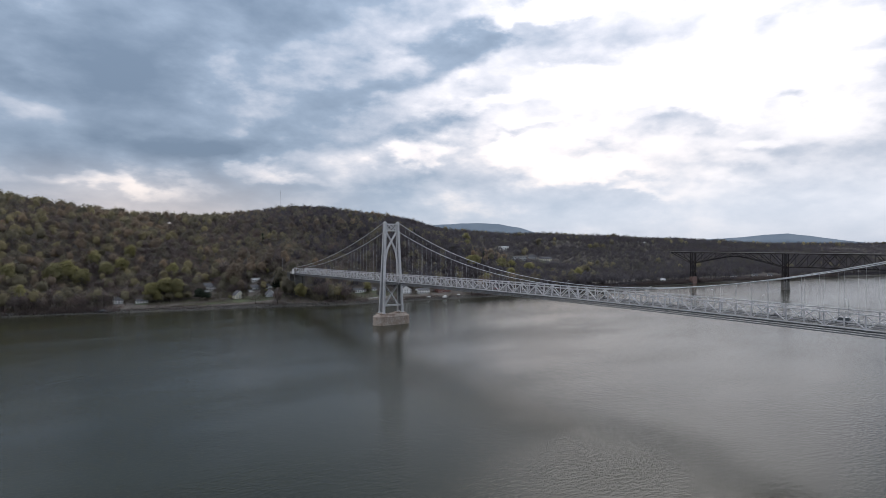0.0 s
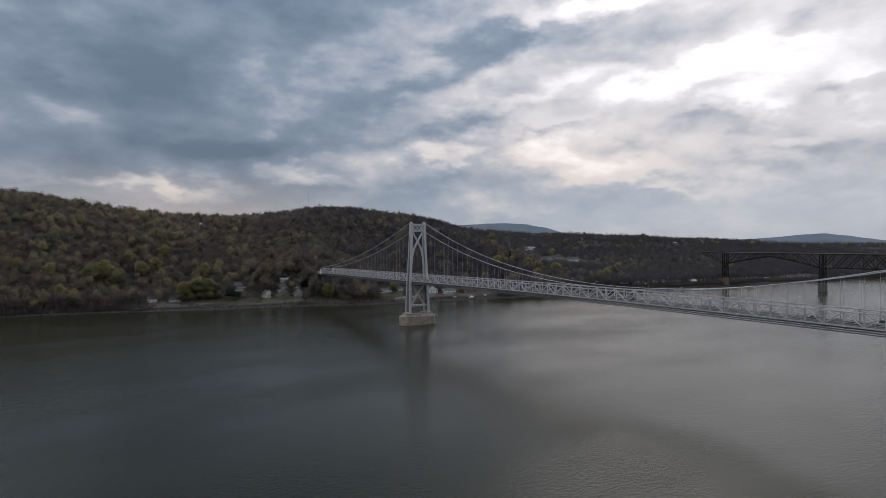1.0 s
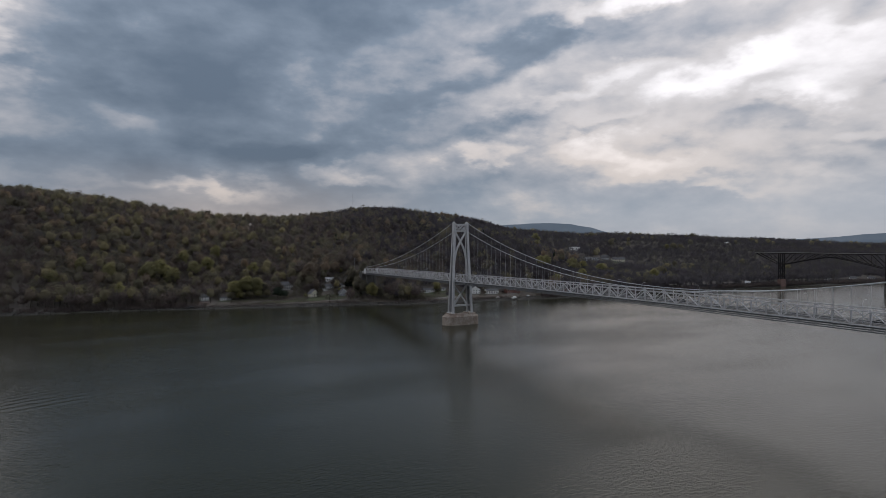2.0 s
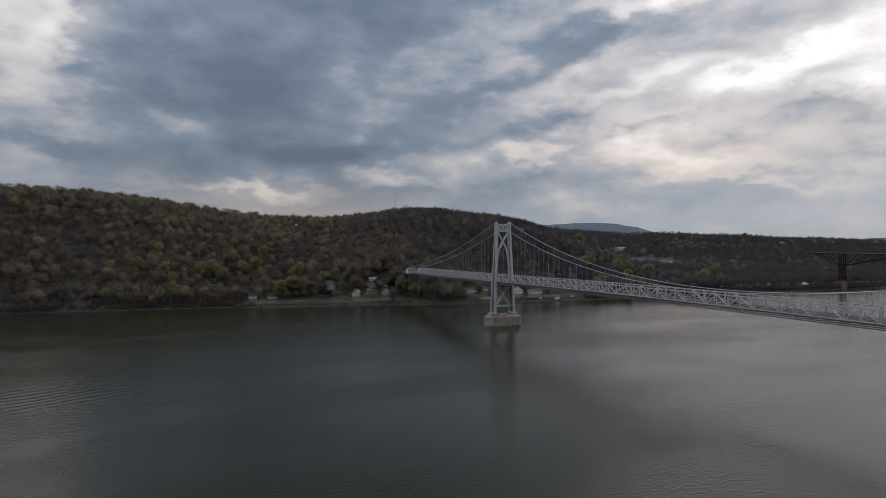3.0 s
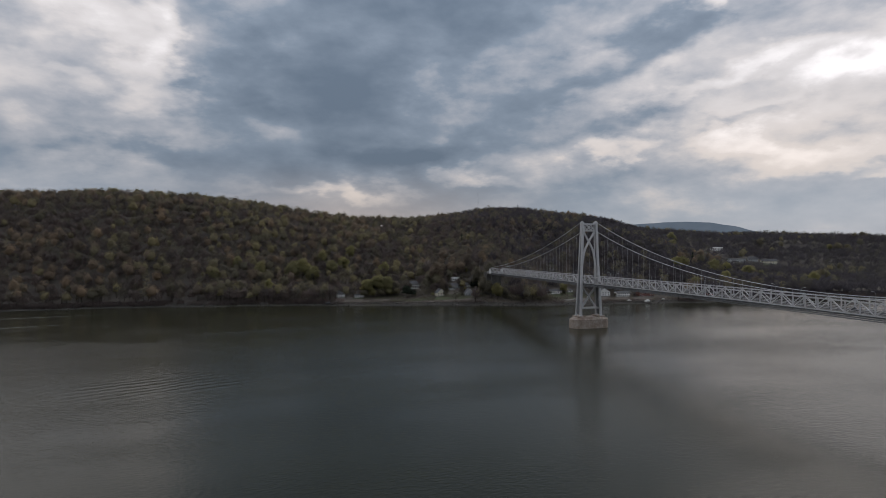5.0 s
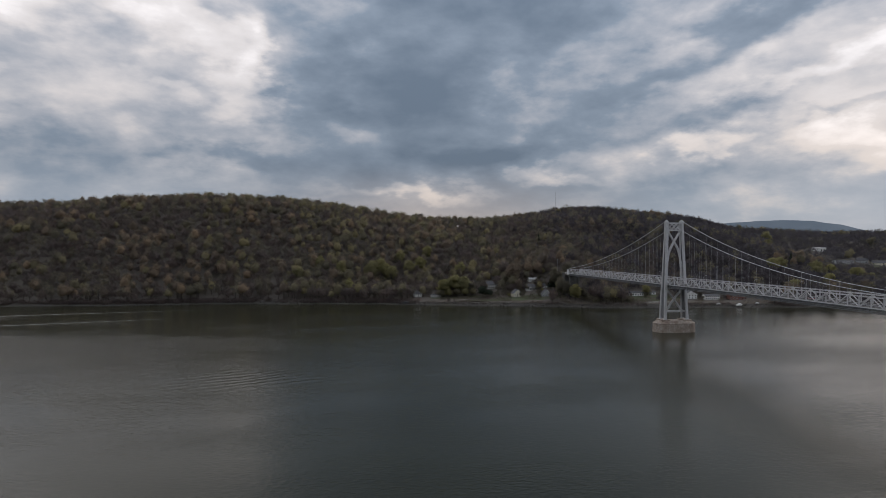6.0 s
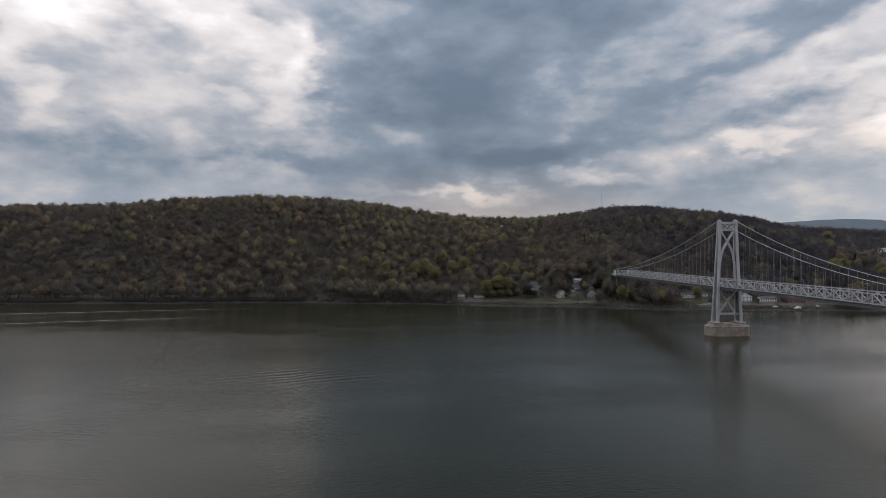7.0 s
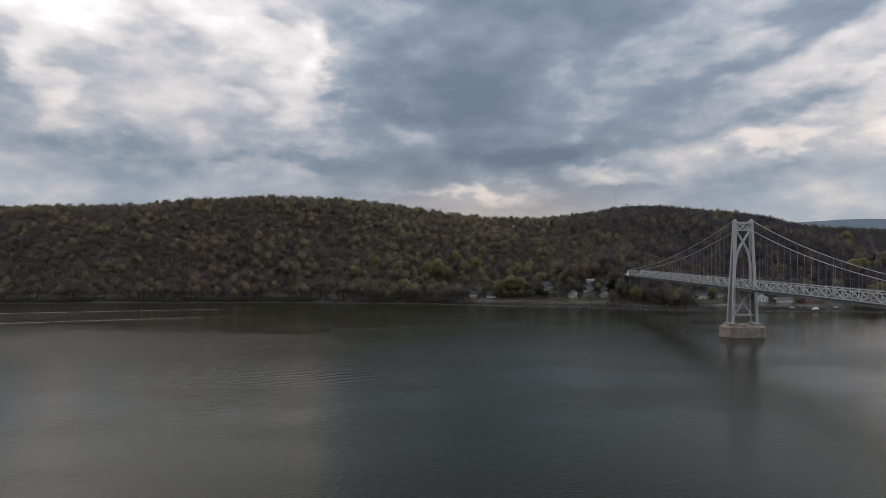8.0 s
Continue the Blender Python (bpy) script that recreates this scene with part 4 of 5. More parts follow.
# ================= railroad bridge upriver =================
def railroad_bridge():
    p0, p1 = Vector((997.0, 580.0, 0)), Vector((975.0, 409.0, 0))
    along = (p1 - p0).normalized()
    turn = math.degrees(math.atan2(along.y, along.x))
    rb = thing("railroad_bridge", "tall dark steel cantilever railroad bridge on stone piers", "bridge", pose(p0.x, p0.y, 0, 0, 0, turn))
    span = (p1 - p0).length
    top = 60.5
    half = 5.0
    # x runs along the bridge from the bank pier out over the river
    x0, x1 = -48.0, span + 3 * 165
    bm = bmesh.new()
    box(bm, x0, -half - 0.9, top - 1.0, x1, half + 0.9, top)
    part("walking_deck", bm, WALKDECK, rb, "pale grey deck of the railroad bridge")
    for e in (-1, 1):
        bm = bmesh.new()
        box(bm, x0, e * (half + 0.8) - 0.08, top + 1.15, x1, e * (half + 0.8) + 0.08, top + 1.3)
        for i in range(int((x1 - x0) / 8)):
            box(bm, x0 + 8 * i, e * (half + 0.8) - 0.08, top, x0 + 8 * i + 0.16, e * (half + 0.8) + 0.08, top + 1.15)
        part("railing", bm, RUST, rb)

    def low(x):
        """Depth of the bottom chord under the deck: arms of the cantilevers, then a level truss."""
        if x < 0:
            return 20.0 * max(0.0, 1 + x / 46.0) ** 1.0 + 2.5
        if x <= span:
            k = x / span
            return 7.0 + (15.5 if k < 0.5 else 17.0) * abs(2 * k - 1) ** 1.25
        k = (x - span) / 165.0
        return 23.0 if int(k) % 2 == 0 else 7.0 + 16.0 * abs(2 * (k - int(k)) - 1) ** 1.25

    marks = [-46, -23, 0] + [span * i / 8 for i in range(1, 9)] + [span + 165 * i / 9 for i in range(1, 28)]
    for e in (-1, 1):
        bm = bmesh.new()
        for a, b in zip(marks, marks[1:]):
            beam(bm, (a, e * half, top - 1.6), (b, e * half, top - 1.6), 1.0, 1.3)
            beam(bm, (a, e * half, top - low(a)), (b, e * half, top - low(b)), 0.8, 1.0)
        ch = part("truss", bm, RUST, rb)
        for i, (a, b) in enumerate(zip(marks, marks[1:])):
            bm = bmesh.new()
            beam(bm, (b, e * half, top - low(b)), (b, e * half, top - 1.6), 0.32, 0.32, (0, 1, 0))
            part("post", bm, RUST, ch)
            if b > span + 1:
                j = (i - 10) % 9
                rises = (True,) if j < 3 else (True, False) if j < 6 else (False,)
            else:
                rises = ((b > 0) and (b <= span / 2 + 1),)
            for up in rises:
                bm = bmesh.new()
                za, zb = (top - low(a), top - 1.6) if up else (top - 1.6, top - low(b))
                beam(bm, (a, e * half, za), (b, e * half, zb), 0.75, 0.8)
                part("diagonal", bm, RUST, ch)
    for k, x in enumerate((0, span, span + 165, span + 330, span + 495)):
        g = -5.0
        stone = 13.0
        bm = bmesh.new()
        loft(bm, [[(x + a * w, b * d, z) for a, b in ((-1, -1), (1, -1), (1, 1), (-1, 1))] for z, w, d in ((g, 4.2, 6.4), (stone - 1.0, 3.4, 5.6), (stone - 0.9, 3.6, 5.9), (stone, 3.6, 5.9))])
        part("stone_pier", bm, BROWNSTONE if k == 0 else UNDERCRETE, rb, "reddish stone pier on the bank" if k == 0 else "weathered stone pier")
        for e in (-1, 1):
            for f in (-1, 1):
                bm = bmesh.new()
                beam(bm, (x + f * 2.5, e * 5.2, stone), (x + f * 1.9, e * half, top - 20.0), 1.1, 1.1, (0, 1, 0))
                beam(bm, (x + f * 1.9, e * half, top - 20.0), (x + f * 1.9, e * half, top - 1.8), 1.1, 1.1, (0, 1, 0))
                part("tower_post", bm, RUST, rb)
            for i in range(3):
                za, zb = stone + i * 9.2, stone + (i + 1) * 9.2
                bm = bmesh.new()
                beam(bm, (x - 2.4, e * 5.1, za), (x + 2.4, e * 5.1, zb), 0.5, 0.5)
                beam(bm, (x + 2.4, e * 5.15, za), (x - 2.4, e * 5.15, zb), 0.5, 0.5)
                beam(bm, (x - 2.6, e * 5.1, zb), (x + 2.6, e * 5.1, zb), 0.6, 0.6)
                part("tower_lacing", bm, RUST, rb)
            bm = bmesh.new()
            beam(bm, (x + e * 2.3, -5.1, stone + 1), (x + e * 2.0, 5.0, top - 22), 0.6, 0.6)
            beam(bm, (x + e * 2.35, 5.1, stone + 1), (x + e * 2.05, -5.0, top - 22), 0.6, 0.6)
            part("tower_lacing", bm, RUST, rb)


railroad_bridge()


# ================= houses along the bank =================
HOUSES = []  # middle and width of each house


def house(name, label, x, y, wide, deep, tall, wall, roof, turn=0.0, pitch=0.45, gable_front=False, rows=1, cols=3, chimney=False, porch=False, category="house"):
    """A gabled house with windows, door and roof overhang; wide along the bank, its front to the river."""
    z = min(gz(x + a * wide / 2, y + b * deep / 2) for a in (-1, 1) for b in (-1, 1))
    h = thing(name, label, category, pose(x, y, z, 0, 0, turn))
    HOUSES.append((x, y, wide))
    bm = bmesh.new()
    w, d = wide / 2, deep / 2
    box(bm, -w - 0.12, -d - 0.12, -1.6, w + 0.12, d + 0.12, 0.7)
    part("foundation", bm, CONCRETE, h)
    rise = (w if gable_front else d) * pitch * 2
    bm = bmesh.new()
    if gable_front:
        prof = [(-w, 0.7), (w, 0.7), (w, tall), (0, tall + rise), (-w, tall)]
        loft(bm, [[(a, yy, b) for a, b in prof] for yy in (d, -d)])
    else:
        prof = [(-d, 0.7), (d, 0.7), (d, tall), (0, tall + rise), (-d, tall)]
        loft(bm, [[(xx, a, b) for a, b in prof] for xx in (-w, w)])
    part("walls", bm, wall, h)
    for e in (-1, 1):
        bm = bmesh.new()
        if gable_front:
            sl = rise / w
            beam(bm, (e * (w + 0.5), 0, tall - 0.5 * sl + 0.14), (0, 0, tall + rise + 0.14), deep + 1.0, 0.24)
        else:
            sl = rise / d
            beam(bm, (0, e * (d + 0.5), tall - 0.5 * sl + 0.14), (0, 0, tall + rise + 0.14), wide + 1.0, 0.24)
        part("roof", bm, roof, h)
        if gable_front:
            bm = bmesh.new()
            beam(bm, (e * (w + 0.45), -d - 0.42, tall - 0.45 * sl - 0.1), (0, -d - 0.42, tall + rise - 0.1), 0.16, 0.55)
            part("barge_board", bm, WHITE, h)
    storey = (tall - 0.7) / rows
    for r in range(rows):
        for c in range(cols):
            cx = -w + wide * (c + 0.5) / cols
            zz = 0.7 + storey * (r + 0.30)
            ww = min(1.3, wide / cols * 0.5)
            if r == 0 and c == cols // 2 and cols > 1:
                bm = bmesh.new()
                box(bm, cx - 0.55, -d - 0.08, 0.75, cx + 0.55, -d + 0.05, 2.85)
                part("door", bm, SHINGLE, h)
                continue
            bm = bmesh.new()
            box(bm, cx - ww / 2 - 0.12, -d - 0.07, zz - 0.12, cx + ww / 2 + 0.12, -d + 0.05, zz + storey * 0.5 + 0.12)
            fr = part("window", bm, WHITE, h)
            bm = bmesh.new()
            box(bm, cx - ww / 2, -d - 0.11, zz, cx + ww / 2, -d - 0.04, zz + storey * 0.5)
            part("pane", bm, PANE, fr)
    for e in (-1, 1):
        for r in range(rows):
            zz = 0.7 + storey * (r + 0.30)
            bm = bmesh.new()
            box(bm, e * w - 0.07, -0.6, zz, e * w + 0.07, 0.6, zz + storey * 0.5)
            part("window", bm, PANE, h)
    if chimney:
        bm = bmesh.new()
        box(bm, w * 0.4, -0.45, tall, w * 0.4 + 0.9, 0.45, tall + rise + 1.5)
        part("chimney", bm, BRICK, h)
    if porch:
        bm = bmesh.new()
        box(bm, -w * 0.9, -d - 2.6, 2.9, w * 0.9, -d - 0.15, 3.1)
        part("porch_roof", bm, roof, h)
        bm = bmesh.new()
        box(bm, -w * 0.9, -d - 2.6, -1.0, w * 0.9, -d - 0.15, 0.6)
        pf = part("porch_floor", bm, wall, h)
        for k in range(4):
            px = -w * 0.85 + k * w * 1.7 / 3
            bm = bmesh.new()
            box(bm, px - 0.12, -d - 2.5, 0.6, px + 0.12, -d - 2.26, 2.9)
            part("porch_post", bm, WHITE, h)
    return h


house("cottage", "white two-storey cottage with dark roof on the wooded bank", 63, 725, 9, 7, 5.0, WHITE, SHINGLE, 12, rows=2, cols=3)
house("boathouse", "low white boathouse with dark openings beside the water", 86, 718, 12, 6, 3.6, WHITE, SHINGLE, 4, pitch=0.2, cols=4)
house("house", "white house with grey roof among bare trees", 167, 750, 14, 9, 6.2, WHITE, SHINGLE, -6, rows=2, cols=5, chimney=True, porch=True)
house("house", "cream two-storey house behind a yellow-green tree", 189, 700, 11, 8, 5.2, CREAM, SHINGLE, 10, gable_front=True, rows=2, cols=3)
house("house", "long white house up the bank", 214, 722, 15, 7, 5.0, WHITE, SHINGLE, -4, rows=1, cols=5, porch=True)
house("house", "white house with pale metal roof", 222, 740, 12, 7, 4.2, WHITE, PALEROOF, 8, pitch=0.25, cols=4)
house("house", "small white house beside a dark conifer", 233, 718, 10, 6, 4.0, WHITE, SHINGLE, 0, rows=1, cols=3)
house("cottage", "grey cottage with white-edged steep front gable", 226, 693, 12, 7, 3.0, GREYSIDING, SHINGLE, 3, pitch=0.52, gable_front=True, cols=3)
house("house", "low white row house on a grassy terrace", 341, 678, 19, 8, 4.6, WHITE, SHINGLE, 2, pitch=0.22, cols=6)
house("shed", "small white shed on a grassy terrace", 366, 680, 6, 5, 3.6, WHITE, SHINGLE, 0, pitch=0.3, cols=1, category="shed")
house("house", "white two-storey house by the river road", 400, 652, 15, 9, 6.4, WHITE, SHINGLE, -10, rows=2, cols=4, gable_front=True, pitch=0.3)
house("house", "wide white house with two window rows by the river", 424, 645, 18, 9, 5.4, WHITE, SHINGLE, -8, rows=2, cols=7, pitch=0.22)
house("brick_house", "red brick building on the bank", 455, 640, 20, 10, 6.4, BRICK, SHINGLE, -8, rows=2, cols=6, pitch=0.3)
house("apartment_house", "long tan building with window rows on the hillside", 893, 948, 36, 13, 10.0, GREYSIDING, SHINGLE, -36, rows=3, cols=10, pitch=0.08)
house("house", "pale house with broad roof on the hillside terrace", 985, 955, 30, 13, 7.0, CREAM, SHINGLE, -34, rows=2, cols=6, pitch=0.32)
house("house", "tan house on the hillside terrace", 950, 962, 18, 11, 6.5, GREYSIDING, SHINGLE, -36, rows=2, cols=4)
house("warehouse", "white flat-roofed building high in the woods", 935, 1050, 26, 14, 9.0, WHITE, PALEROOF, -36, rows=1, cols=5, pitch=0.06, category="building")
house("house", "white house on the far bank", 1172, 592, 11, 8, 5.0, WHITE, SHINGLE, -50, rows=2, cols=3)
house("cottage", "white cottage close to the water on the far bank", 1262, 560, 10, 7, 4.6, WHITE, SHINGLE, -50, rows=2, cols=3)
house("cottage", "white cottage near the railroad bridge", 1216, 570, 10, 8, 5.0, WHITE, SHINGLE, -50, rows=1, cols=3)
house("shed", "pale shed near the railroad bridge", 930, 600, 8, 6, 4.0, WHITE, PALEROOF, -40, rows=1, cols=2, category="shed")


def patch(name, label, x, y, wide, deep, mat, lift=0.3, category="lawn"):
    """A lawn or yard that drapes over the ground, with an uneven edge."""
    bm = bmesh.new()
    n, rings = 28, 6
    mid = bm.verts.new((x, y, gz(x, y) + lift))
    last = None
    for r in range(1, rings + 1):
        ring = []
        for j in range(n):
            a = 2 * math.pi * j / n
            k = r / rings * (1 + 0.18 * noise.noise((math.cos(a) * 1.7, math.sin(a) * 1.7, x)))
            px, py = x + wide / 2 * k * math.cos(a), y + deep / 2 * k * math.sin(a)
            ring.append(bm.verts.new((px, py, gz(px, py) + (lift if r < rings else -0.3))))
        for j in range(n):
            if last is None:
                bm.faces.new((mid, ring[j], ring[(j + 1) % n]))
            else:
                bm.faces.new((last[j], ring[j], ring[(j + 1) % n], last[(j + 1) % n]))
        last = ring
    return tagged(to_object(name, bm, mat), label, category, kind="structure")


patch("lawn", "grass lawn in front of the riverside houses", 205, 690, 100, 36, GRASS)
patch("lawn", "grass terrace by the river road", 350, 662, 90, 44, GRASS)
patch("lawn", "grass bank below the hillside buildings", 960, 935, 120, 26, GRASS, 0.8)
patch("boat_yard", "pale concrete landing by the water", 350, 634, 38, 13, CONCRETE, 0.5, "landing")
patch("lawn", "rough grass beside the water", 120, 712, 90, 26, GRASS)
patch("lawn", "rough grass strip above the stony bank", 172, 684, 140, 16, GRASS, 0.4)


def boat(label, x, y, size, turn, paint, cabin=WHITE):
    b = thing("boat", label, "boat", pose(x, y, gz(x, y) + 0.35 if gz(x, y) > 0 else -0.15, 0, 0, turn))
    bm = bmesh.new()
    prof = ((-0.5, 0.17, 0.0), (-0.2, 0.19, 0.0), (0.15, 0.17, 0.0), (0.38, 0.09, 0.02), (0.5, 0.01, 0.05))
    loft(bm, [[(size * x_, -size * w, size * 0.17), (size * x_, -size * w * 0.5, size * z), (size * x_, size * w * 0.5, size * z), (size * x_, size * w, size * 0.17)] for x_, w, z in prof])
    part("hull", bm, paint, b)
    bm = bmesh.new()
    loft(bm, [[(size * a, size * c * w, z * size) for a, c in ((-0.25, -1), (0.15, -1), (0.15, 1), (-0.25, 1))] for z, w in ((0.165, 0.13), (0.30, 0.10))])
    part("cabin", bm, cabin, b)


boat("white motor boat moored at the bank", 436, 607, 10, 20, WHITE)
boat("white boat on the stony bank", 414, 614, 6, -15, WHITE)
boat("white boat on the stony bank", 462, 611, 6, 5, WHITE)
boat("dark boat moored at the bank", 46, 690, 9, 10, SHINGLE, SHINGLE)


def mast():
    x, y = 430.0, 1244.0
    z = gz(x, y)
    m = thing("radio_mast", "thin grey lattice radio mast on the hilltop", "mast", pose(x, y, z))
    bm = bmesh.new()
    for k in range(3):
        a = 2 * math.pi * k / 3
        beam(bm, (0.7 * math.cos(a), 0.7 * math.sin(a), -1), (0.5 * math.cos(a), 0.5 * math.sin(a), 57), 0.08, 0.08, (0, 1, 0))
    part("lattice", bm, LAMPMETAL, m)
    bm = bmesh.new()
    for i in range(19):
        for k in range(3):
            a, b = 2 * math.pi * k / 3, 2 * math.pi * (k + 1) / 3
            beam(bm, (0.6 * math.cos(a), 0.6 * math.sin(a), 3 * i), (0.6 * math.cos(b), 0.6 * math.sin(b), 3 * i + 3), 0.05, 0.05)
    part("bracing", bm, LAMPMETAL, m)


mast()


# ================= trees =================
rng = np.random.default_rng(7)


def ball_faces(level):
    bm = bmesh.new()
    bmesh.ops.create_icosphere(bm, subdivisions=level, radius=1.0)
    out = np.array([[v.co[:] for v in f.verts] for f in bm.faces])
    bm.free()
    return out


BALL = ball_faces(2)


def crown_cards(kind, cards, seed):
    """The head of one tree of height 1, as loose triangles: a knotted inside of lobes with leaf or twig clumps all over it."""
    r = np.random.default_rng(seed)
    if kind == "needle":
        u = r.random(cards) ** 0.75
        z = 0.10 + 0.90 * (1 - u)
        rad = 0.17 * u * (0.55 + 0.6 * r.random(cards))
        a = r.random(cards) * 2 * np.pi
        c = np.stack([rad * np.cos(a), rad * np.sin(a), z], -1)
        d = np.stack([np.cos(a), np.sin(a), 0.5 + 0 * a], -1)
        size = 0.075
        core = np.zeros((0, 3, 3))
    elif kind == "bare":
        # twigs: thin slivers that spread upwards and outwards from the limbs
        a = r.random(cards) * 2 * np.pi
        rad = 0.30 * np.sqrt(r.random(cards))
        z = 0.34 + 0.52 * r.random(cards) * (1 - 0.75 * (rad / 0.30) ** 2) + 0.06 * r.random(cards)
        c = np.stack([rad * np.cos(a), rad * np.sin(a), z], -1)
        run = np.stack([np.cos(a) * (0.25 + rad * 2.5), np.sin(a) * (0.25 + rad * 2.5), 0.55 + 0.7 * r.random(cards)], -1) + r.normal(size=(cards, 3)) * 0.35
        run /= np.linalg.norm(run, axis=1)[:, None]
        side = np.cross(run, r.normal(size=(cards, 3)))
        side /= np.linalg.norm(side, axis=1)[:, None]
        ln = (0.07 + 0.06 * r.random(cards))[:, None]
        wd = (0.014 + 0.012 * r.random(cards))[:, None]
        return np.stack([c - run * ln - side * wd, c - run * ln + side * wd, c + run * ln], 1)
    else:
        lobes = 9
        la = np.arange(lobes) * 2.4 + r.random(lobes)
        lz = 0.40 + 0.47 * np.arange(lobes) / (lobes - 1) + 0.06 * (r.random(lobes) - 0.5)
        lr = 0.165 * np.sin(np.pi * np.clip((lz - 0.22) / 0.74, 0, 1)) * (0.75 + 0.4 * r.random(lobes))
        ls = 0.120 + 0.060 * r.random(lobes)
        mid = np.stack([lr * np.cos(la), lr * np.sin(la), lz], -1)
        pick = r.integers(0, lobes, cards)
        d = r.normal(size=(cards, 3))
        d[:, 2] = d[:, 2] + 0.3
        d /= np.linalg.norm(d, axis=1)[:, None]
        c = mid[pick] + d * (ls[pick] * (0.55 + 0.65 * r.random(cards)))[:, None]
        size = 0.033 if kind == "leaf" else 0.033
        # the inside: how far each way leads before it leaves the lobes
        seat = np.array((0, 0, 0.60))
        way = BALL.reshape(-1, 3)
        rel = mid - seat
        dot = way @ rel.T
        gap = ls[None, :] ** 2 - ((rel ** 2).sum(1)[None, :] - dot ** 2)
        far = np.where(gap > 0, dot + np.sqrt(np.maximum(gap, 0)), 0.10).max(1)
        core = (seat + way * (far * (0.60 + 0.18 * r.random(len(far))))[:, None]).reshape(-1, 3, 3)
        if kind == "bud":
            core = core[:0]
    d = d + r.normal(size=(cards, 3)) * 0.5
    d /= np.linalg.norm(d, axis=1)[:, None]
    e1 = np.cross(d, r.normal(size=(cards, 3)))
    e1 /= np.linalg.norm(e1, axis=1)[:, None]
    e2 = np.cross(d, e1)
    s = size * (0.6 + 0.8 * r.random(cards))[:, None]
    thin = 0.85
    return np.concatenate([core, np.stack([c - e1 * s, c + e1 * s * 0.4 + e2 * s * thin, c + e1 * s * 0.6 - e2 * s * thin], 1)])


def trunk_cards(seed):
    """A trunk and a few limbs of one tree of height 1, as triangles."""
    r = np.random.default_rng(seed)
    tris = []

    def stick(p, q, w0, w1):
        p, q = np.array(p), np.array(q)
        ang = [(math.cos(a), math.sin(a)) for a in (0, 2.094, 4.189)]
        lo = [p + np.array((w0 * c, w0 * s, 0)) for c, s in ang]
        hi = [q + np.array((w1 * c, w1 * s, 0)) for c, s in ang]
        for k in range(3):
            j = (k + 1) % 3
            tris.append((lo[k], lo[j], hi[j]))
            tris.append((lo[k], hi[j], hi[k]))

    stick((0, 0, -0.06), (0, 0, 0.5), 0.020, 0.013)
    stick((0, 0, 0.5), (0.02, 0.01, 0.88), 0.013, 0.004)
    for k in range(4):
        a = 1.57 * k + r.random()
        z = 0.36 + 0.12 * k
        stick((0, 0, z), (0.17 * math.cos(a), 0.17 * math.sin(a), z + 0.2), 0.009, 0.004)
    return np.array(tris)


def woods(name, label, protos, px, py, pz, height, wide, mat):
    """Many trees of one kind as one mesh."""
    n = len(px)
    if n == 0:
        return None
    which = rng.integers(0, len(protos), n)
    turn = rng.random(n) * 2 * np.pi
    chunks, tones, ways = [], [], []
    shade = rng.random(n)
    for k, proto in enumerate(protos):
        i = np.flatnonzero(which == k)
        c, s = np.cos(turn[i])[:, None, None], np.sin(turn[i])[:, None, None]
        w, h = (height[i] * wide[i])[:, None, None], height[i][:, None, None]
        x, y, z = proto[None, :, :, 0], proto[None, :, :, 1], proto[None, :, :, 2]
        out = np.stack([(x * c - y * s) * w + px[i][:, None, None], (x * s + y * c) * w + py[i][:, None, None], z * h + pz[i][:, None, None]], -1)
        mid = np.stack([px[i], py[i], pz[i] + height[i] * 0.5], -1)[:, None, None, :]
        out, way = rounded(out, mid)
        chunks.append(out.reshape(-1, 3))
        ways.append(way.reshape(-1, 3))
        tones.append(np.repeat(shade[i], proto.shape[0]))
    co = np.concatenate(chunks)
    ob = new(name, solid_mesh(name, co, np.arange(len(co)).reshape(-1, 3), mat, np.concatenate(tones), np.concatenate(ways)))
    return tagged(ob, label, "woods", kind="stuff")


def clear_of(px, py):
    """Where no tree stands: road, houses, lawns, water."""
    ok = ground_z(px, py) > 2.6
    ok &= ~((np.abs(px - BX) < 13) & (py > BY + SIDE - 12) & (py < BY + SIDE + 22))
    for x, y, wide in HOUSES:
        # open ground round the house and from its front down to the river
        deep = 60
        ok &= ~((np.abs(px - x * py / y) < wide / 2 + 1) & (py > y - deep) & (py < y + 8))
    for x, y, w, d in ((205, 690, 50, 18), (358, 664, 34, 22), (350, 634, 24, 12), (430, 632, 60, 22), (120, 706, 45, 14), (150, 680, 118, 22), (252, 645, 24, 17), (945, 925, 60, 26), (1230, 560, 60, 20)):
        ok &= ~((np.abs(px - x) < w) & (np.abs(py - y) < d))
    return ok


def scatter(x0, x1, y0, y1, step):
    gx, gy = np.meshgrid(np.arange(x0, x1, step), np.arange(y0, y1, step))
    px = gx.reshape(-1) + (rng.random(gx.size) - 0.5) * step * 1.1
    py = gy.reshape(-1) + (rng.random(gx.size) - 0.5) * step * 1.1
    s = lerp(px, SHORE_X, SHORE_Y)
    keep = (py > s + 7) & (py < lerp(px, CREST_X, CREST_Y) + 70) & clear_of(px, py)
    return px[keep], py[keep]


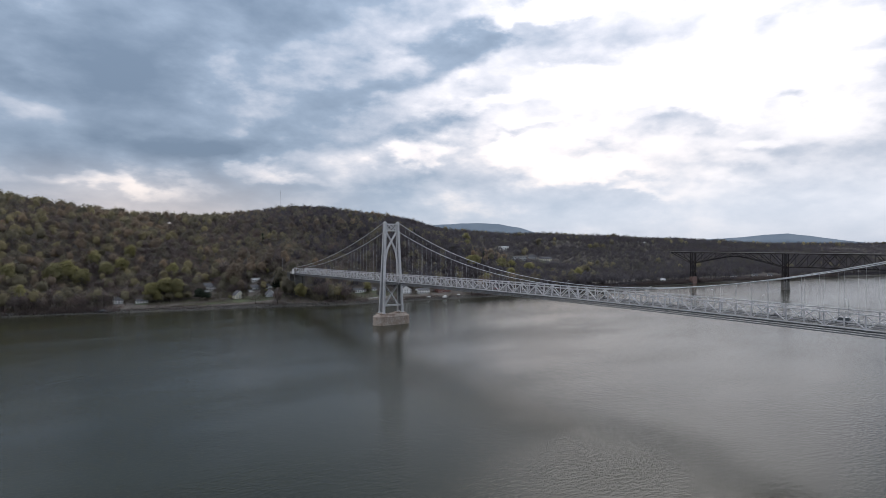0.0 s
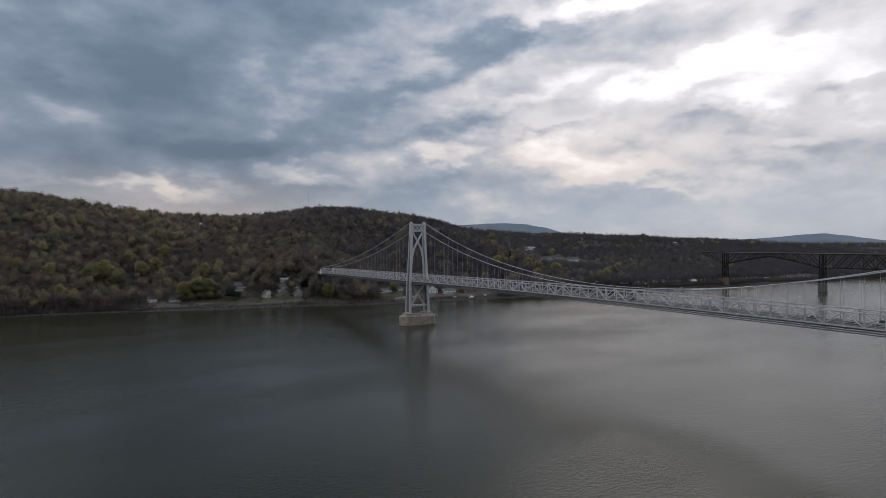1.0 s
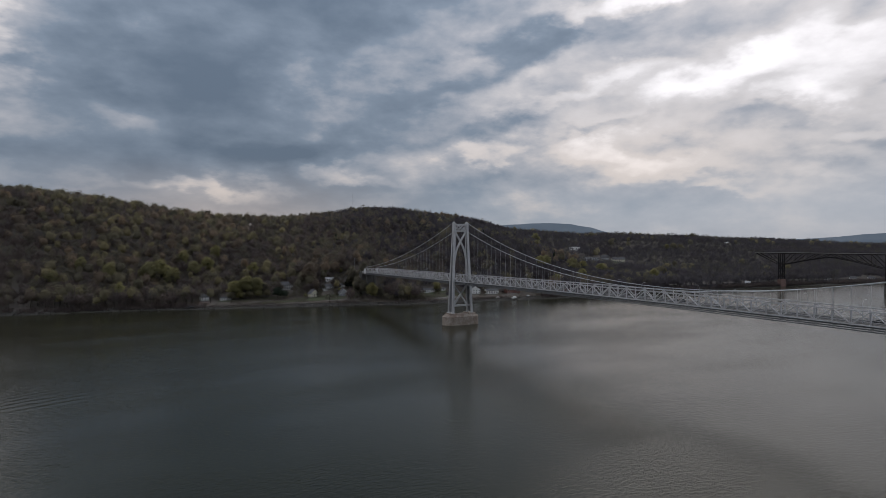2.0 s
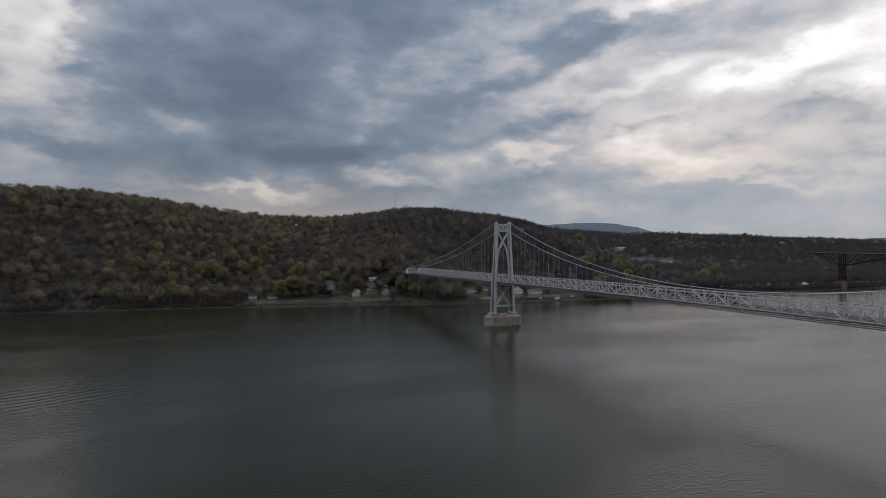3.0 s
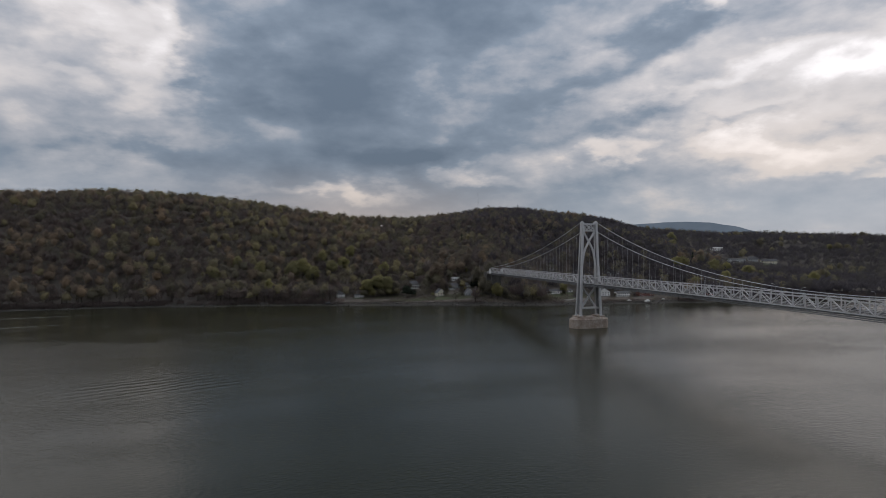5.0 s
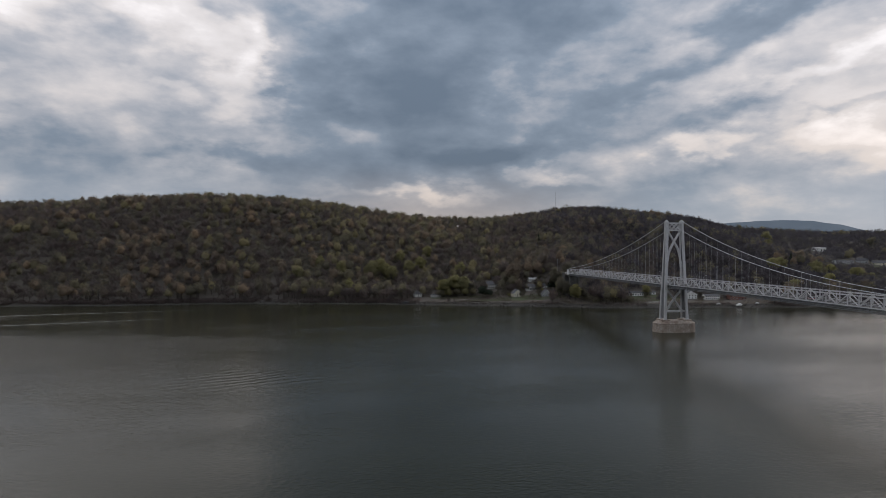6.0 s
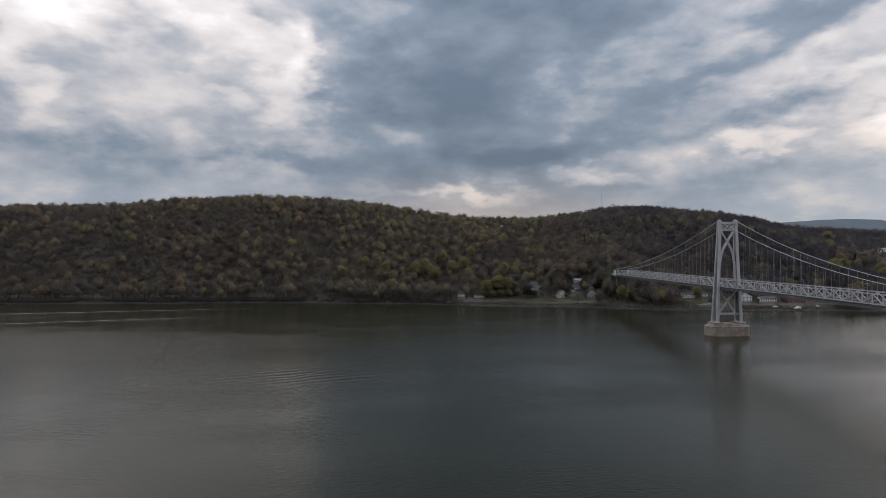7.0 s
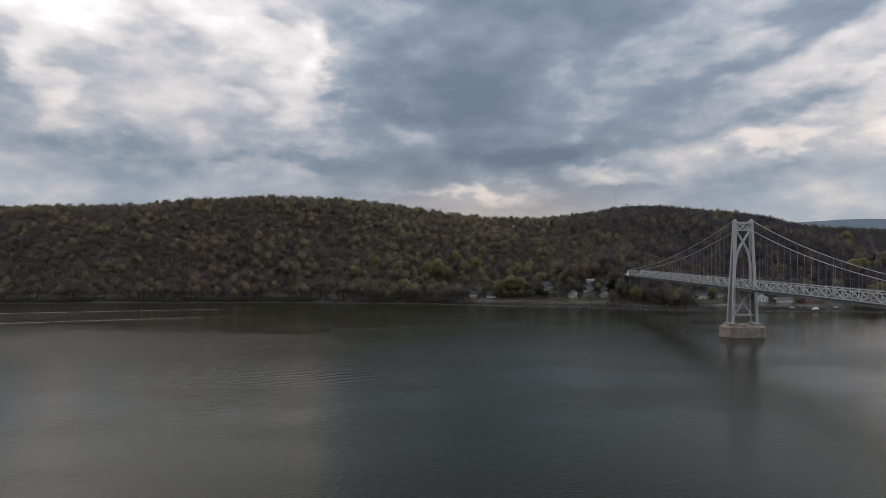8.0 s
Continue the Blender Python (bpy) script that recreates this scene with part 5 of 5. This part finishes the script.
def grove(px, py, cards, tall, buds=BUD):
    """Sorts the places into kinds of tree and builds each kind."""
    n = len(px)
    pz = ground_z(px, py)
    up = pz / np.maximum(lerp(px, CREST_X, CREST_Z), 1)
    field = np.array([noise.noise((x * 0.006, y * 0.009, 1.0)) for x, y in zip(px, py)])
    field2 = np.array([noise.noise((x * 0.011, y * 0.014, 9.0)) for x, y in zip(px, py)])
    r = rng.random(n) - 0.30 * field
    kind = np.full(n, 0)
    kind[r > lerp(px, (80, 260, 420, 760), (0.60, 0.68, 0.82, 0.84))] = 1
    kind[(r > lerp(px, (80, 300), (0.85, 1.03))) & (px < 800)] = 3
    kind[(rng.random(n) - 0.35 * field2 + 0.25 * np.abs(up - 0.35) > lerp(px, (-420, -150, 180, 330), (1.02, 0.89, 0.89, 1.14)))] = 2
    kind[rng.random(n) - 0.5 * field2 > np.where(px < 700, 1.2, 1.32)] = 4
    # upriver, bare trees take the twig colour with haze painted in
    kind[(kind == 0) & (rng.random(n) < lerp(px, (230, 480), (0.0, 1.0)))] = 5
    height = tall * (0.72 + 0.5 * rng.random(n))
    height[(kind == 2) | (kind == 3)] *= 1.06
    wide = 0.85 + 0.4 * rng.random(n)
    wide[(kind == 2) | (kind == 3)] *= 1.14
    for k, name, label, shape, mat in (
        (0, "bare_woods", "grey-brown leafless hillside trees", "bare", TWIG),
        (5, "hazed_woods", "leafless hillside trees, greyed as by haze", "bare", HAZETWIG),
        (1, "budding_woods", "olive-brown budding hillside trees", "bud", buds),
        (2, "spring_woods", "olive trees in fresh leaf on the hillside", "leaf", YOUNG),
        (3, "rusty_woods", "rust-coloured flowering trees on the hillside", "leaf", CATKIN),
        (4, "conifer_woods", "dark green conifers on the hillside", "needle", NEEDLE),
    ):
        i = np.flatnonzero(kind == k)
        protos = [crown_cards(shape, cards if shape in ("bare", "needle") else cards * 3 // 2, 100 * k + j) for j in range(6)]
        woods(name, label, protos, px[i], py[i], pz[i], height[i], wide[i], mat)
    i = np.flatnonzero((kind != 4) & (py < lerp(px, SHORE_X, SHORE_Y) + 45))
    woods("tree_trunks", "grey trunks and limbs of the hillside trees", [trunk_cards(j) for j in range(4)], px[i], py[i], pz[i], height[i], wide[i], BARK)


a = scatter(-980, 760, 600, 1390, 9.2)
grove(a[0], a[1], 120, 19.0)
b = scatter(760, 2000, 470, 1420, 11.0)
grove(b[0], b[1], 64, 20.0, HAZEBUD)
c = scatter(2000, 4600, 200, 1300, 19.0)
grove(c[0], c[1], 40, 22.0, HAZEBUD)


def brush():
    """Low leafless brush on the bank above the stones."""
    n = 6400
    px = -930 + 2400 * rng.random(n)
    off = 3.5 + 13.0 * rng.random(n) ** 1.5
    py = lerp(px, SHORE_X, SHORE_Y) + 0.35 * (7.0 * np.sin(px * 0.031 + 1.3) + 4.0 * np.sin(px * 0.083)) + off
    keep = (noise_keep(px) | (rng.random(n) < 0.25)) & ~((np.abs(px - 350) < 22) & (off < 14)) & ~((px > 50) & (px < 96) & (off > 8))
    px, py = px[keep], py[keep]
    h = (3.2 + 5.0 * rng.random(len(px))) * np.where((px > 60) & (px < 480), 0.55, 1.0) * lerp(px, (-60, 40, 600, 900), (1.35, 1.0, 1.0, 1.5))
    woods("bank_brush", "low brown brush along the river bank", [crown_cards("bare", 46, 900 + k) for k in range(4)], px, py, ground_z(px, py) - 0.35 * h, h, 1.2 + 0.6 * rng.random(len(px)), TWIG)


def noise_keep(px):
    return np.sin(px * 0.021 + 0.6) + 0.6 * np.sin(px * 0.067) > -0.55


def undergrowth():
    """Low shrubs over the open ground of the riverside terrace."""
    for name, label, mat, seed, n in (("terrace_shrubs", "low olive shrubs on the riverside terrace", BUD, 950, 4600), ("terrace_brambles", "low brown brambles on the riverside terrace", TWIG, 960, 6000)):
        px = -80 + 620 * rng.random(n)
        py = lerp(px, SHORE_X, SHORE_Y) + 8 + 70 * rng.random(n)
        keep = np.array([noise.noise((x * 0.05, y * 0.05, 5.0)) > -0.32 for x, y in zip(px, py)])
        for x, y, wide in HOUSES:
            keep &= ~((np.abs(px - x * py / y) < wide / 2) & (py > y - 26) & (py < y + 5))
        px, py = px[keep], py[keep]
        h = 2.0 + 3.2 * rng.random(len(px))
        woods(name, label, [crown_cards("bud", 34, seed + k) for k in range(4)], px, py, ground_z(px, py) - 0.4 * h, h, 1.6 + 0.6 * rng.random(len(px)), mat)


def bridge_thicket():
    """Budding thicket on the bank under the end of the suspension bridge."""
    n = 230
    px = 262 + 62 * rng.random(n)
    py = lerp(px, SHORE_X, SHORE_Y) + 16 + 62 * rng.random(n)
    h = 6.0 + 5.0 * rng.random(n)
    woods("bridge_thicket", "dense dark olive thicket under the bridge end", [crown_cards("bud", 120, 940 + k) for k in range(4)], px, py, ground_z(px, py) - 0.3 * h, h, 1.2 + 0.5 * rng.random(n), BUD)


def far_brush():
    """Dense brush on the steep bank upriver, down to the rocks."""
    n = 4200
    px = 600 + 1300 * rng.random(n)
    py = lerp(px, SHORE_X, SHORE_Y) + 6 + 26 * rng.random(n)
    h = 4.5 + 6.0 * rng.random(n)
    woods("bank_brush", "tall leafless brush on the steep bank, greyed as by haze", [crown_cards("bare", 40, 930 + k) for k in range(4)], px, py, ground_z(px, py) - 0.4 * h, h, 1.3 + 0.6 * rng.random(n), HAZETWIG)


def bank_rocks():
    """Loose stones of all sizes along the water's edge."""
    n = 2600
    px = -300 + 1000 * rng.random(n)
    py = lerp(px, SHORE_X, SHORE_Y) + 0.35 * (7.0 * np.sin(px * 0.031 + 1.3) + 4.0 * np.sin(px * 0.083)) - 1.0 + 9.0 * rng.random(n)
    ends = np.array([(1, 0, 0), (-1, 0, 0), (0, 1, 0), (0, -1, 0), (0, 0, 1), (0, 0, -1)], float)
    tri = np.array([(0, 2, 4), (2, 1, 4), (1, 3, 4), (3, 0, 4), (2, 0, 5), (1, 2, 5), (3, 1, 5), (0, 3, 5)])
    size = 0.35 + 1.1 * rng.random(n) ** 2
    co = ends[None] * (size[:, None, None] * (0.6 + 0.7 * rng.random((n, 6, 1)))) + rng.normal(size=(n, 6, 3)) * (0.15 * size)[:, None, None]
    co = co + np.stack([px, py, np.maximum(ground_z(px, py), -0.2) + 0.3], -1)[:, None, :]
    faces = (tri[None] + 6 * np.arange(n)[:, None, None]).reshape(-1, 3)
    ob = new("bank_rocks", solid_mesh("bank_rocks", co.reshape(-1, 3), faces, RIPRAP))
    tagged(ob, "loose dark grey stones along the water's edge", "rocks", kind="stuff")


def house_shrubs():
    """Budding shrubs between the houses on the bank."""
    n = 620
    px, py = 150 + 108 * rng.random(n), 704 + 62 * rng.random(n)
    for x, y, wide in HOUSES:
        keep = ~((np.abs(px - x * py / y) < wide / 2 + 0.5) & (py > y - 22) & (py < y + 5))
        px, py = px[keep], py[keep]
    h = 3.0 + 4.5 * rng.random(len(px))
    woods("house_shrubs", "olive shrubs between the riverside houses", [crown_cards("bud", 90, 990 + k) for k in range(4)], px, py, ground_z(px, py) - 0.3 * h, h, 1.3 + 0.5 * rng.random(len(px)), BUD)


brush()
undergrowth()
house_shrubs()
bridge_thicket()
far_brush()
bank_rocks()


def tree(label, shape, mat, bark, x, y, tall, wide, cards, seed):
    """A single tree by the river: trunk with limbs, and a crown of small clumps."""
    t = thing("tree" if shape != "needle" else "conifer", label, "tree", pose(x, y, gz(x, y)))
    k = np.array((tall * wide, tall * wide, tall))
    tr = trunk_cards(seed) * k
    ob = new("trunk", solid_mesh("trunk", tr.reshape(-1, 3), np.arange(tr.shape[0] * 3).reshape(-1, 3), bark))
    ob.parent = t
    cr, way = rounded(crown_cards(shape, cards, seed + 50) * k, np.array((0, 0, 0.5 * tall)))
    ob = new("crown", solid_mesh("crown", cr.reshape(-1, 3), np.arange(cr.shape[0] * 3).reshape(-1, 3), mat, np.full(cr.shape[0], 0.30 + 0.3 * ((seed * 7) % 10) / 10), way))
    ob.parent = t


LEAFY = "yellow-green tree in fresh leaf on the river bank"
tree(LEAFY, "leaf", SPRING, BARK, 97, 719, 23, 1.5, 2000, 1)
tree(LEAFY, "leaf", SPRING, BARK, 110, 721, 27, 1.4, 2000, 2)
tree(LEAFY, "leaf", SPRING, BARK, 123, 720, 25, 1.4, 2000, 3)
tree(LEAFY, "leaf", BUD, BARK, 133, 718, 18, 1.5, 1500, 20)
tree(LEAFY, "leaf", SPRING, BARK, -26, 745, 24, 0.95, 1100, 4)
tree("olive-green tree on the river bank", "leaf", BUD, BARK, -62, 750, 22, 1.0, 1100, 5)
tree("pale yellow-green tree on the river bank", "leaf", SPRING, BARK, -110, 752, 17, 1.0, 1100, 6)
tree("olive-green tree on the river bank", "leaf", BUD, BARK, -142, 752, 18, 1.0, 1100, 7)
tree("dark bushy evergreen beside the riverside houses", "leaf", NEEDLE, BARK, 145, 704, 14, 1.8, 1600, 8)
tree("dark bushy evergreen beside the riverside houses", "leaf", NEEDLE, BARK, 153, 703, 10, 2.0, 1400, 28)
tree("tall dark conifer beside the riverside houses", "needle", NEEDLE, BARK, 243, 712, 24, 1.6, 900, 9)
tree("yellow-brown tree beside the cream house", "leaf", CATKIN, BARK, 196, 714, 19, 0.9, 1100, 10)
tree("tall rusty flowering tree above the cream house", "bud", CATKIN, BARK, 193, 736, 32, 1.1, 1100, 29)
tree("tall pale leafless sycamore above the houses", "bare", TWIG, PALEBARK, 190, 770, 30, 1.2, 350, 11)
tree("pale leafless sycamore on the slope", "bare", TWIG, PALEBARK, 96, 776, 26, 1.1, 300, 12)
tree(LEAFY, "leaf", SPRING, BARK, 252, 656, 20, 1.3, 1600, 21)
tree("olive tree under the bridge end", "leaf", BUD, BARK, 245, 666, 23, 1.1, 1100, 22)
tree("olive tree under the bridge end", "leaf", BUD, BARK, 263, 657, 14, 1.3, 1100, 23)
tree("olive tree under the bridge end", "leaf", BUD, BARK, 240, 676, 26, 1.0, 1100, 24)
tree(LEAFY, "leaf", SPRING, BARK, 243, 688, 20, 1.1, 1100, 13)
tree(LEAFY, "leaf", BUD, BARK, 249, 702, 26, 1.0, 1100, 14)
tree("olive tree against the bridge end", "leaf", BUD, BARK, 242, 706, 31, 0.9, 1100, 18)
tree("olive tree against the bridge end", "leaf", BUD, BARK, 262, 712, 30, 1.0, 1100, 19)
tree("bushy green tree beside the row house", "leaf", SPRING, BARK, 352, 672, 15, 1.4, 1100, 15)
tree(LEAFY, "leaf", SPRING, BARK, 560, 668, 20, 1.4, 1100, 16)
tree(LEAFY, "leaf", SPRING, BARK, 640, 700, 22, 1.4, 1100, 17)


# ================= wake on the river =================
def wake(label, x0, y0, x1, y1, wide, mat, high=0.22):
    """A low foaming ridge of water left by a boat."""
    bm = bmesh.new()
    n = 60
    rows = []
    for i in range(n + 1):
        k = i / n
        x, y = x0 + (x1 - x0) * k, y0 + (y1 - y0) * k + 1.6 * noise.noise((k * 9, y0, 0.0))
        w = wide * (1 - 0.95 * k ** 1.5) * (0.6 + 0.8 * abs(noise.noise((k * 23, y0, 4.0))))
        rows.append([bm.verts.new((x, y - w, -0.05)), bm.verts.new((x, y, high * (1 - 0.6 * k))), bm.verts.new((x, y + w, -0.05))])
    for a, b in zip(rows, rows[1:]):
        for j in range(2):
            bm.faces.new((a[j], b[j], b[j + 1], a[j + 1]))
    return tagged(to_object("boat_wake", bm, mat), label, "wake", kind="stuff")


wake("pale line of a boat's wake on the dark river", -560, 602, -190, 660, 1.7, FOAM)
wake("pale line of a boat's wake on the dark river", -480, 520, -200, 585, 1.7, FOAM)
wake("faint broken foam line drifting on the dark river", 70, 505, -152, 490, 2.4, SCUM, 0.03)


def red_brush():
    """Reddish brush on the bank beside the cottage."""
    n = 420
    px = -40 + 105 * rng.random(n)
    py = lerp(px, SHORE_X, SHORE_Y) + 9 + 20 * rng.random(n)
    h = 1.5 + 2.2 * rng.random(n)
    woods("red_brush", "low reddish brush on the river bank", [crown_cards("bud", 40, 980 + k) for k in range(3)], px, py, ground_z(px, py) - 0.4 * h, h, 1.8 + 0.5 * rng.random(n), REDBUD)


red_brush()
UPHILL = "yellow-green tree in fresh leaf on the wooded slope"
for k, (bx, by, bh, bw) in enumerate(((4, 790, 26, 1.1), (17, 798, 25, 1.2), (31, 786, 21, 1.2), (58, 802, 22, 1.0), (74, 812, 22, 1.0), (46, 832, 21, 1.0), (-40, 800, 20, 1.0), (88, 850, 20, 1.0), (130, 790, 20, 1.1), (-70, 812, 20, 1.0), (-95, 778, 18, 1.1), (600, 760, 22, 1.2), (625, 776, 22, 1.2), (690, 780, 22, 1.2), (706, 770, 20, 1.2), (735, 756, 21, 1.3), (750, 766, 21, 1.2), (800, 690, 20, 1.3), (815, 702, 20, 1.3), (850, 1095, 24, 1.2))):
    tree(UPHILL, "leaf", SPRING, BARK, bx, by, bh * 1.18, bw * 1.15, 1300, 120 + k)

# small trees and bushes among the riverside houses
for k, (bx, by, bh) in enumerate(((158, 742, 9), (176, 742, 8), (194, 696, 7), (178, 696, 6), (207, 718, 9), (222, 716, 8), (216, 688, 6), (236, 688, 7), (246, 690, 10), (330, 668, 6), (352, 668, 7), (378, 672, 9), (410, 640, 6), (440, 640, 6), (452, 648, 9), (486, 650, 8), (500, 640, 9), (222, 740, 10), (230, 750, 11), (238, 742, 9), (228, 731, 8), (241, 757, 13), (232, 762, 13), (220, 756, 12), (246, 744, 10), (228, 714, 6), (232, 720, 7), (226, 708, 5), (235, 716, 6), (230, 727, 6), (221, 722, 6))):
    tree("small budding tree beside the riverside houses", "leaf", (BUD, TWIG, BUD, SPRING)[k % 4], BARK, bx, by, bh, 1.5, 500, 60 + k)


def utility_pole(x, y, tall):
    """A slim pole with a short crossarm on the slope by the bridge end."""
    t = thing("utility_pole", "slim grey pole on the slope by the bridge end", "pole", pose(x, y, gz(x, y)))
    bm = bmesh.new()
    tube(bm, [(0, 0, -1.0), (0, 0, tall)], 0.22, 8, 0.13)
    part("pole", bm, LAMPMETAL, t)
    bm = bmesh.new()
    beam(bm, (-0.9, 0, tall - 1.2), (0.9, 0, tall - 1.2), 0.14, 0.14)
    part("crossarm", bm, LAMPMETAL, t)


utility_pole(256.5, 735, 21)


# pale trees in fresh leaf that stand out on the slopes upriver
PALE = "pale yellow-green tree in fresh leaf on the slope upriver"
for k, (bx, by, bh) in enumerate(((668, 755, 21), (684, 760, 19), (768, 779, 22), (782, 774, 18), (888, 759, 21), (905, 764, 23), (918, 767, 19), (1238, 981, 22), (1226, 994, 24), (1212, 1004, 20), (1100, 1092, 24), (1241, 814, 20), (771, 989, 23))):
    tree(PALE, "leaf", YOUNG if k % 3 else SPRING, BARK, bx, by, bh, 1.35, 1000, 160 + k)
# low boughs under the yellow-green trees by the houses
for k, (bx, by) in enumerate(((92, 712), (102, 712), (113, 713), (124, 712), (134, 711))):
    tree("low yellow-green bush under the riverside trees", "leaf", SPRING if k % 2 else YOUNG, BARK, bx, by, 11, 1.9, 900, 180 + k)
